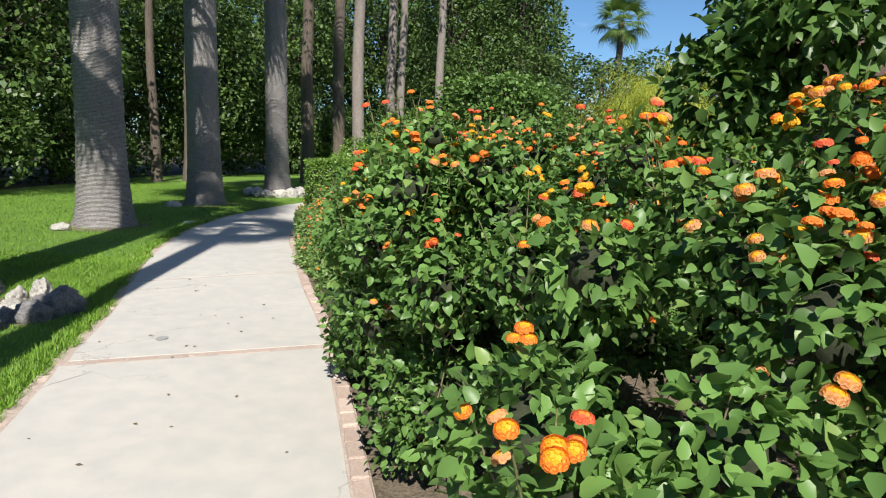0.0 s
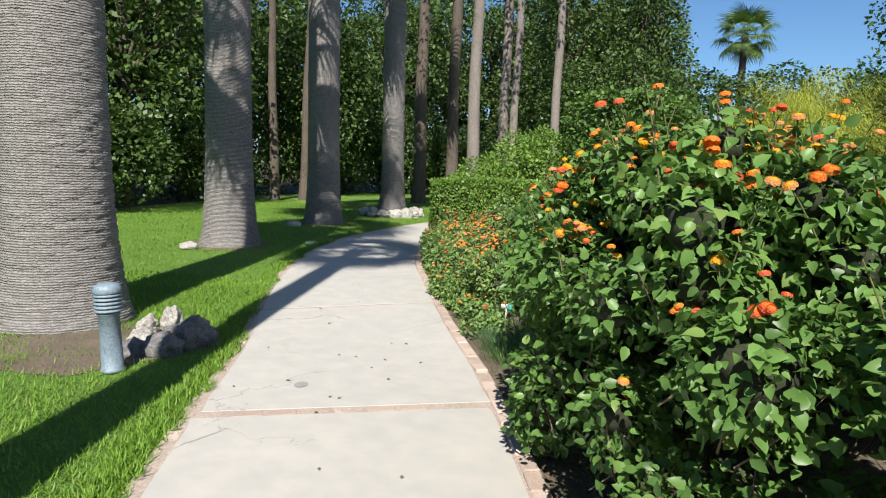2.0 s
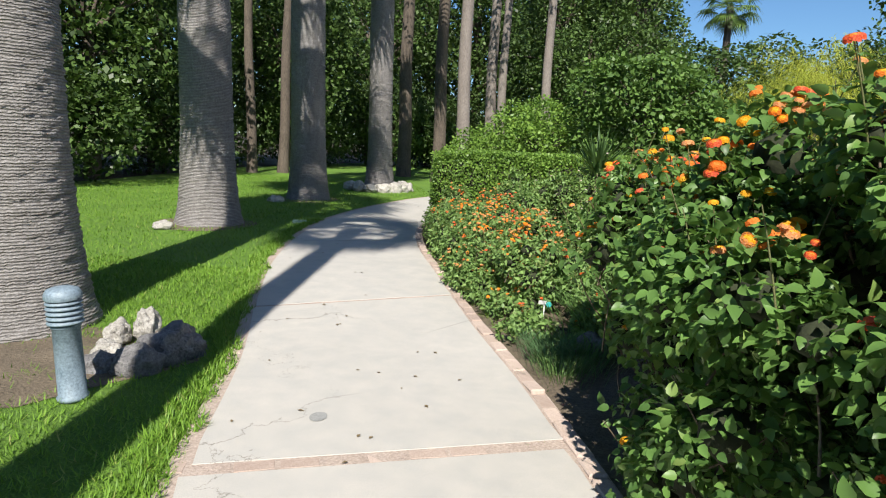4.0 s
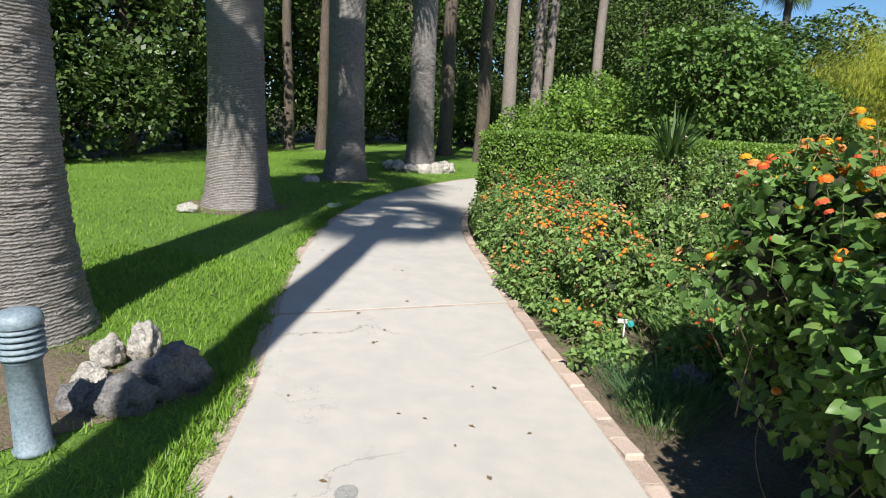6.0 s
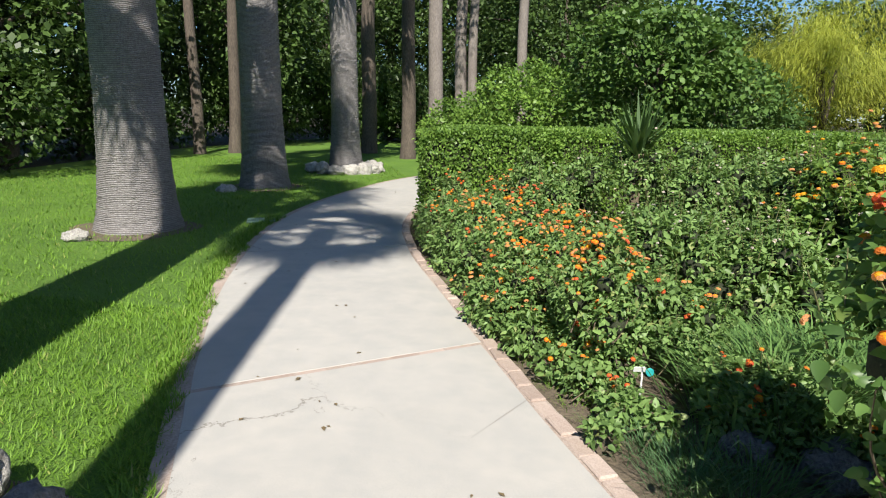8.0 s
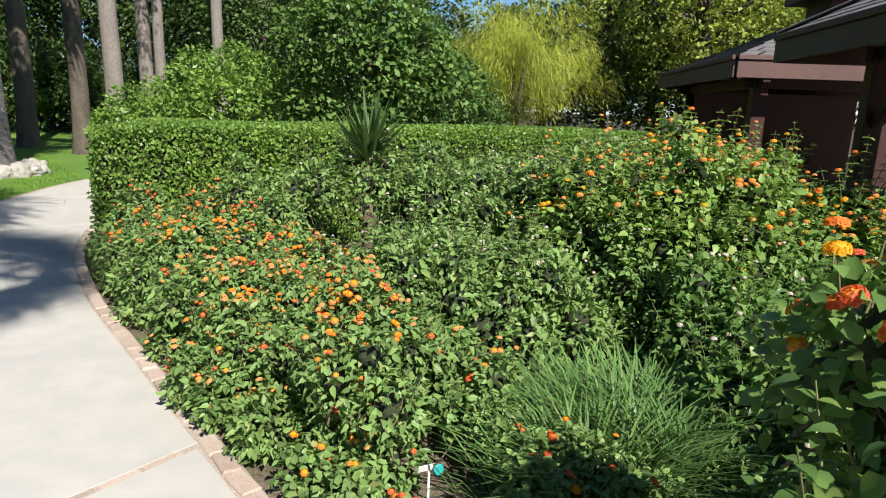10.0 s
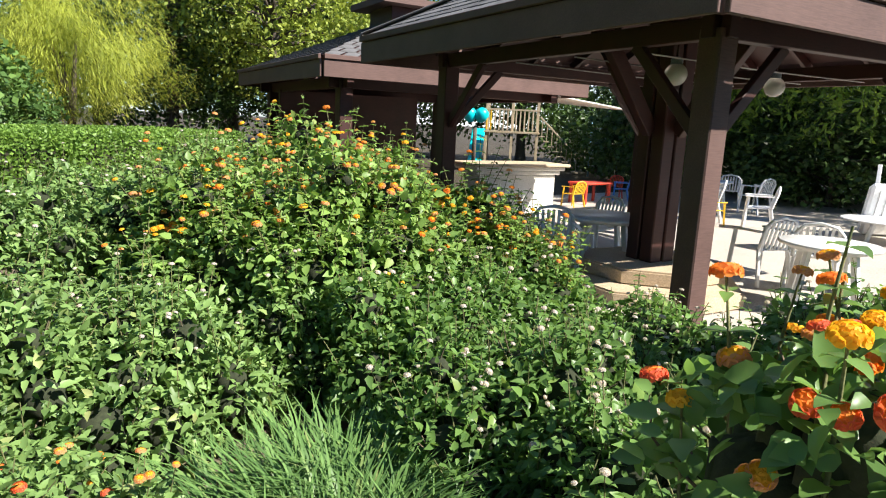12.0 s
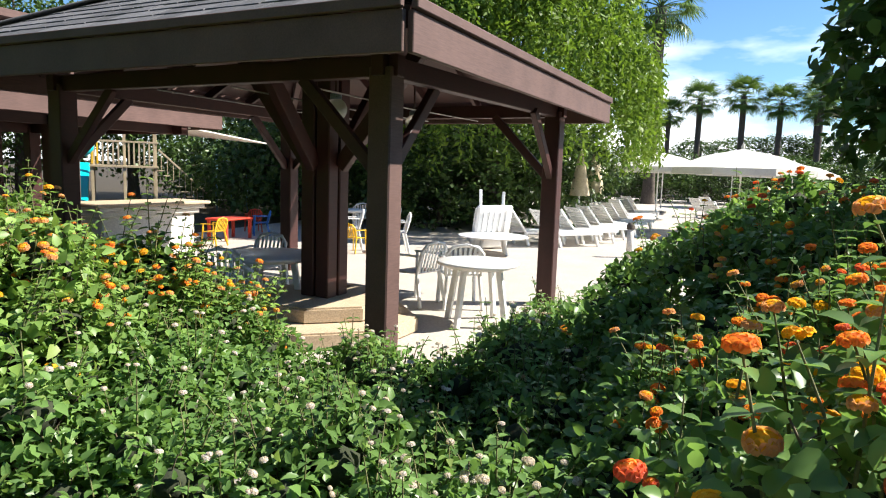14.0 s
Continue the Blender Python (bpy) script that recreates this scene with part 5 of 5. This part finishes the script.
first = lounger_at(pose(14.4, 4.3, 0, 0, 0, 28), 50, "white plastic sun lounger with a raised back on the terrace")
for k, (x, y, a) in enumerate(((14.5, 5.1, 32), (15.3, 3.7, 24), (16.2, 3.15, 30), (17.2, 2.6, 22), (18.3, 2.0, 28), (19.6, 1.4, 25), (21.2, 0.8, 30), (23.2, 0.2, 24), (25.2, -0.6, 28), (27.5, -1.4, 25), (21.0, -2.4, 30), (23.0, -3.2, 26), (25.0, -4.0, 30), (28.0, -4.6, 24), (30.5, -6.0, 28))):
    copy_thing(first, pose(x, y, 0, 0, 0, a))
stack = empty("stacked_loungers", pose(13.2, 6.12, 0, 0, 0, -60), "white plastic loungers and chairs stacked behind a table", "stack of loungers")
part("lounger_shell", box(0.95, 0.12, 1.0, pose(0.0, 0, 0.52, 12, 0, 0), 0.04), M_PLASTIC, stack)
part("lounger_shell", box(0.95, 0.10, 0.95, pose(0.05, 0.16, 0.5, 12, 0, 0), 0.04), M_PLASTIC, stack)
part("lounger_leg", beam((-0.3, 0.05, 0.9), (-0.22, 0.2, 1.35), 0.07, 0.05), M_PLASTIC, stack)
part("lounger_leg", beam((0.3, 0.05, 0.9), (0.42, 0.2, 1.30), 0.07, 0.05), M_PLASTIC, stack)
for k in range(5):
    part("slat", box(0.07, 0.02, 0.7, pose(-0.3 + 0.15 * k, -0.09, 0.56, 12, 0, 0)), M_PLASTIC, stack)


def parasol(x, y, r, h, label):
    th = empty("parasol", pose(x, y, 0), label, "parasol", "parasols by the pool")
    bm = bmesh.new()
    top = bm.verts.new((0, 0, h))
    n = 8
    ring = [bm.verts.new((r * math.cos(2 * math.pi * k / n), r * math.sin(2 * math.pi * k / n), h - 0.62)) for k in range(n)]
    mid = [bm.verts.new((0.55 * r * math.cos(2 * math.pi * k / n), 0.55 * r * math.sin(2 * math.pi * k / n), h - 0.25)) for k in range(n)]
    low = [bm.verts.new((r * 1.01 * math.cos(2 * math.pi * k / n), r * 1.01 * math.sin(2 * math.pi * k / n), h - 0.82)) for k in range(n)]
    for k in range(n):
        j = (k + 1) % n
        bm.faces.new((top, mid[k], mid[j]))
        bm.faces.new((mid[k], ring[k], ring[j], mid[j]))
        bm.faces.new((ring[k], low[k], low[j], ring[j]))
    part("canopy", bm, M_CANVAS, th, "pale canvas canopy")
    part("pole", lathe([(0.03, 0.0), (0.03, h)], 10), M_PLASTIC, th)
    part("base", lathe([(0.3, 0.0), (0.3, 0.08), (0.05, 0.12)], 20), M_ROCK, th)
    part("finial", lathe([(0.05, h), (0.06, h + 0.08), (0.0, h + 0.2)], 10, False), M_CANVAS, th)


for x, y, r, h in ((18.9, -1.95, 2.15, 2.72), (25.5, -1.5, 2.0, 2.8), (31, -3.5, 2.2, 2.8), (33, -11, 2.2, 2.75), (38, -10, 2.2, 2.8), (30, 1.5, 2.0, 2.7)):
    parasol(x, y, r, h, "open pale canvas parasol by the pool loungers")


def folded_parasol(x, y):
    th = empty("folded_parasol", pose(x, y, 0), "folded beige parasol on its pole", "parasol", "folded parasols")
    part("canopy", lathe([(0.30, 1.15), (0.27, 1.3), (0.18, 1.8), (0.09, 2.25), (0.02, 2.45)], 14, False), rough_mat("beige_canvas", (0.42, 0.33, 0.20), (0.6, 0.5, 0.34), 8, 90, 0.9), th)
    part("pole", lathe([(0.025, 0), (0.025, 2.5)], 8), M_PLASTIC, th)


for x, y in ((17.6, 3.3), (20.0, 2.4), (23.0, 1.6)):
    folded_parasol(x, y)
b2 = empty("bollard_light", pose(12.6, 3.15, -0.004), "low pale bollard light with a dark cap on the terrace", "bollard light")
part("post", lathe([(0.07, 0), (0.07, 0.62)], 16), M_WALLWHITE, b2)
part("cap", lathe([(0.09, 0.62), (0.09, 0.70), (0.05, 0.76), (0, 0.77)], 16, False), M_BARK, b2)

# ---- trees and shrubs ----
def tree_clumps(h, z0, rx, n, r0, r1, cone=0.0):
    out = []
    while len(out) < n:
        p = rng.normal(size=3)
        p /= np.linalg.norm(p)
        p *= (0.55 + 0.45 * rng.random())
        t = (p[2] + 1) / 2
        w = rx * ((1 - cone) + cone * (1 - t))
        out.append((p[0] * w, p[1] * w, z0 + (h - z0) * t, r0 + (r1 - r0) * rng.random()))
    return out


def tree(name, x, y, h, z0, rx, mat, n, size, label, clumps=60, r0=0.5, r1=1.1, trunk=0.22, shape=LEAF_SIMPLE, cone=0.0, bark=None, droop=0.3, wide=1.2, group="", category="tree", stretch=1.0, up=0.3):
    th = empty(name, pose(x, y, -0.05), label, category, group)
    c = tree_clumps(h, z0, rx, clumps, r0, r1, cone)
    leafage("crown", c, n, size, mat, th, shape, 0.7, droop, wide=wide, up=up, low=0.1)
    pieces = [tube_np([(0, 0, 0), (0.05, 0.03, z0 * 0.7), (0.0, 0.1, (z0 + h) / 2), (0.05, 0.05, h * 0.9)], [trunk * 1.25, trunk, trunk * 0.65, trunk * 0.15], 10)]
    for k in range(0, len(c), 3):
        q = np.array(c[k][:3])
        s = np.array([0, 0.05, max(z0 * 0.6, min(q[2] - 0.3, z0 + 0.4 * (h - z0)))])
        pieces.append(tube_np([s, (s + q) / 2 + np.array([0, 0, 0.15]), q], [trunk * 0.35, trunk * 0.2, trunk * 0.06], 5))
    part("trunk", mesh_np("trunk", *joined(pieces), bark or M_BARK, True), None, th, "trunk with spreading limbs")
    return th


DARK = "tall dense dark green tree at the edge of the lawn"
t1 = tree("broadleaf_tree", -15.5, 21.0, 9.5, 0.9, 3.4, M_TREE, 26000, 0.20, DARK, 80, 0.6, 1.2, 0.25, group="trees round the lawn")
t2 = tree("broadleaf_tree", -17.0, 27.0, 11.5, 1.6, 3.8, M_TREE, 26000, 0.22, DARK, 80, 0.6, 1.3, 0.3, group="trees round the lawn")
t3 = tree("conifer_tree", -9.5, 47.0, 17.0, 1.5, 4.0, M_TREE, 26000, 0.26, "tall dark conifer behind the lawn", 90, 0.7, 1.3, 0.35, shape=LEAF_NARROW, cone=0.6, wide=2.0, group="conifers behind the lawn")
for x, y, s, a in ((-16.5, 14.5, 0.9, 40), (-18.5, 9.5, 1.0, 120), (-13.8, 33.0, 1.05, 200), (-19.5, 18, 1.2, 60), (-15.6, 38.5, 1.1, 300), (13.8, 29.5, 1.0, 220), (0.5, 33, 0.8, 80), (29, 22, 1.0, 20), (33, 17, 1.0, 90), (27, 26, 1.0, 160)):
    copy_thing(t1, pose(x, y, -0.05, 0, 0, a) @ Matrix.Scale(s, 4))
for x, y, s, a in ((-12, 43, 1.1, 40), (-20, 34, 1.2, 100), (-22, 22, 1.2, 10), (-6.5, 50, 1.2, 150), (1.5, 46, 1.15, 220), (2.2, 41, 1.0, 300), (-22, 12, 1.2, 30), (19.5, 33, 1.0, 60), (24, 30, 1.0, 140), (30, 11.5, 0.8, 10), (36, 9, 0.9, 70)):
    copy_thing(t2, pose(x, y, -0.05, 0, 0, a) @ Matrix.Scale(s, 4))
for x, y, s, a in ((-4.5, 52, 1.05, 50), (-1.0, 39, 0.85, 120), (2.5, 36, 0.8, 200), (-2.5, 60, 1.2, 10), (-14.5, 52, 1.2, 70), (2.5, 54, 1.0, 150), (-19, 46, 1.2, 20)):
    copy_thing(t3, pose(x, y, -0.05, 0, 0, a) @ Matrix.Scale(s, 4))

# trunks between the palms and the wood behind
def bare_trunk(x, y, r, h, label, mat=M_PINE, lean=(0.0, 0.0), name="tree_trunk"):
    z = np.linspace(-0.05, h, 16)
    V, Q = tube_np(np.column_stack([lean[0] * z + 0.03 * np.sin(z), lean[1] * z, z]), r * (1 - 0.35 * z / h) + 0.15 * r * np.exp(-z / 0.4), 14)
    th = empty(name, pose(x, y, 0), label, "tree", "slender trunks behind the lawn")
    part("trunk", mesh_np("trunk", V, Q, mat, True), None, th)
    c = [(lean[0] * h + rng.normal() * 1.2, lean[1] * h + rng.normal() * 1.2, h + rng.normal() * 0.7, 0.6 + 0.4 * rng.random()) for _ in range(16)]
    leafage("crown", c, 3000, 0.22, M_TREE, th, LEAF_NARROW, 0.8, wide=1.6)


bare_trunk(-4.18, 25.5, 0.25, 13, "slender tree with a straight pale trunk")
bare_trunk(-3.95, 33.5, 0.28, 14, "slender tree with a straight pinkish trunk")
bare_trunk(-3.45, 33.2, 0.22, 14, "slender tree with a straight pinkish trunk", lean=(0.01, 0))
bare_trunk(-1.35, 30.6, 0.22, 12, "slender tree with a straight pale trunk")
bare_trunk(-5.35, 27.5, 0.26, 13, "tall tree with a dark bare trunk", M_BARK)
bare_trunk(-7.3, 30.0, 0.30, 13, "tall tree with a dark bare trunk", M_BARK)
bare_trunk(-12.0, 28.0, 0.22, 11, "leaning tree with a dark bare trunk", M_BARK, (0.03, 0.0))
bare_trunk(-12.9, 27.0, 0.20, 11, "leaning tree with a dark bare trunk", M_BARK, (-0.02, 0.0))
bare_trunk(-17.0, 17.0, 0.24, 11, "tall tree with a dark bare trunk", M_BARK)
palm_trunk("palm_tree", 14.5, 68, 0.45, 0.32, 15.0, (0, 0), 0.8, "tall distant fan palm against the sky", "distant palms", 0.3, M_BARK, True, 1.5)

# shrubs behind the hedge
tree("laurel_shrub", 1.05, 17.6, 3.75, 0.9, 1.5, M_LAUREL, 30000, 0.10, "dense glossy dark green laurel shrub behind the hedge", 70, 0.3, 0.6, 0.09, wide=1.5, category="shrub")
tree("leafy_shrub", -1.35, 19.2, 2.6, 0.7, 1.5, M_HEDGE, 26000, 0.085, "spreading bright green shrub behind the hedge", 60, 0.3, 0.55, 0.06, category="shrub")
tree("leafy_shrub", -3.0, 20.0, 1.9, 0.4, 0.9, M_HEDGE, 12000, 0.08, "small green shrub at the bend of the path", 30, 0.25, 0.45, 0.05, category="shrub")
tree("leafy_shrub", 3.2, 20.5, 2.8, 0.5, 1.6, M_SHRUB, 20000, 0.10, "dark green shrub behind the hedge", 60, 0.3, 0.6, 0.06, category="shrub")
olive = tree("spreading_tree", 15.5, 25.5, 9.0, 2.6, 4.4, M_OLIVE, 36000, 0.16, "spreading olive-green tree behind the bar", 90, 0.6, 1.2, 0.25)
copy_thing(olive, pose(20.5, 27.5, -0.05, 0, 0, 130))

# wispy yellow-green tree
wisp = empty("wispy_tree", pose(5.9, 21.6, -0.05), "feathery yellow-green weeping tree", "tree")
k = 38000
blob = np.array([(rng.normal() * 1.05, rng.normal() * 1.05, 2.95 + 0.75 * np.clip(rng.normal(), -1.7, 1.4), 0.45 + 0.40 * rng.random()) for _ in range(56)])
which = rng.integers(len(blob), size=k)
q = rng.normal(size=(k, 3))
q /= np.linalg.norm(q, axis=1)[:, None]
P = blob[which, :3] + q * (blob[which, 3] * rng.random(k) ** 0.4)[:, None]
a = np.arctan2(P[:, 1], P[:, 0]) + 0.5 * rng.normal(size=k)
D = np.stack([np.cos(a) * 0.7, np.sin(a) * 0.7, -0.25 + 0.38 * rng.normal(size=k)], 1)
tagged(part("crown", leaf_mesh("crown", P, D, np.stack([np.cos(a), np.sin(a), 1 + 0 * a], 1), 0.20 * (0.6 + 0.8 * rng.random(k)), M_WISP, LEAF_NARROW, 0.22), None, wisp, "feathery yellow-green twigs"), kind="stuff")
part("trunk", mesh_np("trunk", *joined([tube_np([(0, 0, 0), (0.1, 0, 1.5), (0.3 * math.cos(q), 0.3 * math.sin(q), 3.2)], [0.12, 0.09, 0.03], 7) for q in (0, 2, 4)]), M_BARK, True), None, wisp)

# weeping tree over the terrace
weep = empty("weeping_tree", pose(19.0, 5.8, -0.05), "large weeping tree with hanging green strands", "tree")
pieces, LP, LD, LU = [], [], [], []
for i in range(1500):
    a = rng.random() * 2 * np.pi
    rr = 4.9 * math.sqrt(rng.random())
    top = 8.8 - 0.16 * rr * rr + 0.5 * rng.normal()
    x, y = rr * math.cos(a), rr * math.sin(a)
    ln = (1.2 + 3.2 * rng.random()) * (0.45 + 0.55 * rr / 4.9)
    bot = max(top - ln, 1.7 + 0.7 * rng.random())
    m = int((top - bot) / 0.045)
    z = np.linspace(top, bot, max(m, 4))
    sx = x + 0.25 * math.cos(a) * (1 - np.exp(-(top - z))) + 0.03 * rng.normal(size=len(z))
    sy = y + 0.25 * math.sin(a) * (1 - np.exp(-(top - z))) + 0.03 * rng.normal(size=len(z))
    LP.append(np.stack([sx, sy, z], 1))
    d = rng.normal(size=(len(z), 3)) * 0.7
    d[:, 2] -= 0.6
    LD.append(d)
LP, LD = np.concatenate(LP), np.concatenate(LD)
leafage("crown", [(3.6 * math.sqrt(q) * math.cos(41 * q), 3.6 * math.sqrt(q) * math.sin(41 * q), 8.4 - 2.2 * q + 0.3 * rng.normal(), 0.8 + 0.4 * rng.random()) for q in np.linspace(0.01, 1, 40)], 12000, 0.22, M_WILLOW, weep, LEAF_SIMPLE, 0.6)
tagged(part("hanging_leaves", leaf_mesh("hanging_leaves", LP, LD, rng.normal(size=LP.shape) + np.array([0, 0, 0.6]), 0.17 * (0.6 + 0.8 * rng.random(len(LP))), M_WILLOW, LEAF_NARROW, 1.5), None, weep, "hanging strands of small leaves"), kind="stuff")
limbs = [tube_np([(0, 0, 0), (0.1, 0, 2.0), (0.0, 0.1, 3.4)], [0.30, 0.24, 0.2], 12)]
for i in range(12):
    a = i * 2.4
    limbs.append(tube_np([(0, 0.1, 3.2), (1.2 * math.cos(a), 1.2 * math.sin(a), 5.6), (3.6 * math.cos(a), 3.6 * math.sin(a), 7.0)], [0.18, 0.12, 0.03], 7))
part("trunk", mesh_np("trunk", *joined(limbs), M_BARK, True), None, weep, "thick dark trunk")
# dense dark growth under and behind it
shade = tree("dense_shrub", 21.5, 9.0, 3.4, 0.3, 2.6, M_TREE, 22000, 0.16, "dense dark shrubs in the shade behind the terrace", 70, 0.5, 0.9, 0.1, category="shrub", group="shrubs behind the terrace")
for x, y, a in ((-15.5, 24, 10), (-16.5, 31, 50), (-14, 36, 90), (-12, 40.5, 130), (-9, 44, 170), (-5.5, 45, 210), (-2.0, 43, 250), (-15.0, 18, 290), (-15.8, 12, 330), (-17, 6, 20), (0.5, 40, 60), (-10, 39, 100), (-6.5, 40, 70), (8, 33, 200), (3.5, 34, 100), (19.5, 12.0, 50), (18.8, 7.4, 140), (20.3, 4.9, 200), (23.5, 6.0, 120), (25.5, 16.5, 200), (26.0, 3.2, 250), (29, 4.5, 300), (22.5, 13.5, 20), (25.5, 9.5, 80)):
    copy_thing(shade, pose(x, y, -0.05, 0, 0, a) @ Matrix.Diagonal((1, 1, 0.7 + 0.7 * ((x * 7.3 + y * 3.1) % 1.0), 1)))

# small citrus tree in the flower bed
tree("citrus_tree", 2.12, 4.45, 3.6, 1.72, 0.54, M_SHRUB, 12000, 0.085, "small dark leafy tree standing in the lantana", 40, 0.16, 0.30, 0.05, LEAF_FINE, wide=1.0)

# distant palms and wood beyond the pool
far = palm_trunk("palm_tree", 56.8, -14.8, 0.33, 0.24, 8.7, (0, 0), 0.8, "distant fan palm beyond the pool", "distant palms", 0.2, M_BARK, True, 1.0)
for x, y, s in ((55.4, -18.0, 1.03), (54.3, -20.7, 0.96), (52.9, -23.3, 1.02), (57.6, -12.4, 0.86), (60, -9.5, 0.8), (60, -27, 1.0), (64, -32, 1.1), (66, -4, 0.9), (41.6, -6.1, 1.45)):
    copy_thing(far, pose(x, y, 0, 0, 0, x * 30) @ Matrix.Scale(s, 4))
for x, y, s, a in ((74, -6, 0.85, 0), (64, -18, 0.75, 40), (61, -24, 0.8, 80), (70, 4, 0.9, 120), (62, -31, 0.85, 10), (68, 12, 1.0, 70), (60, -42, 0.9, 20), (48, -40, 0.9, 60), (50, 14, 0.9, 200), (66, -12, 0.65, 90)):
    copy_thing(t1, pose(x, y, -0.05, 0, 0, a) @ Matrix.Diagonal((s * 1.7, s * 1.7, s * 0.86, 1)))
for x, y, s, a in ((14, 44, 0.85, 30), (20, 46, 1.0, 60), (26, 42, 0.95, 90), (9, 46, 0.95, 120), (31, 38, 0.9, 10), (11, 38, 0.62, 200)):
    copy_thing(t1, pose(x, y, -0.05, 0, 0, a) @ Matrix.Diagonal((s * 1.5, s * 1.5, s, 1)))
for x, y, a in ((43, -2, 0), (45, -7, 60), (46, -12, 120), (44.5, -17, 180), (42, -22, 240), (38, -26, 300), (48, 3, 20), (33, -24, 80)):
    copy_thing(shade, pose(x, y, -0.05, 0, 0, a) @ Matrix.Diagonal((1.15, 1.15, 0.95, 1)))
# wood that closes the place behind the walker
for x, y, s, a in ((-12, -14, 1.0, 0), (-4, -18, 1.0, 60), (5, -16, 1.0, 120), (13, -13, 1.0, 200), (-19, -6, 1.0, 250), (22, -22, 1.0, 20), (36, -28, 1.0, 90)):
    copy_thing(t2, pose(x, y, -0.05, 0, 0, a) @ Matrix.Scale(s, 4))

# dry leaves on the path
k = 60
P = np.array([(q[0] + 0.15 + 1.7 * rng.random(), q[1]) for q in (LEFT[on_line(LEFT, y)] for y in 2 + 12 * rng.random(k))])
a = rng.random(k) * 2 * np.pi
dry = leaf_mesh("fallen_leaves", np.column_stack([P, np.full(k, 0.006)]), np.stack([np.cos(a), np.sin(a), 0.08 * rng.random(k)], 1), np.tile((0.0, 0.0, 1.0), (k, 1)), 0.02 + 0.03 * rng.random(k), rough_mat("dry_leaf", (0.08, 0.06, 0.03), (0.25, 0.18, 0.09), 30, 90), LEAF_SIMPLE)
tagged(part("leaf_scatter", dry), "small dry leaves scattered on the path", "leaves", kind="stuff")
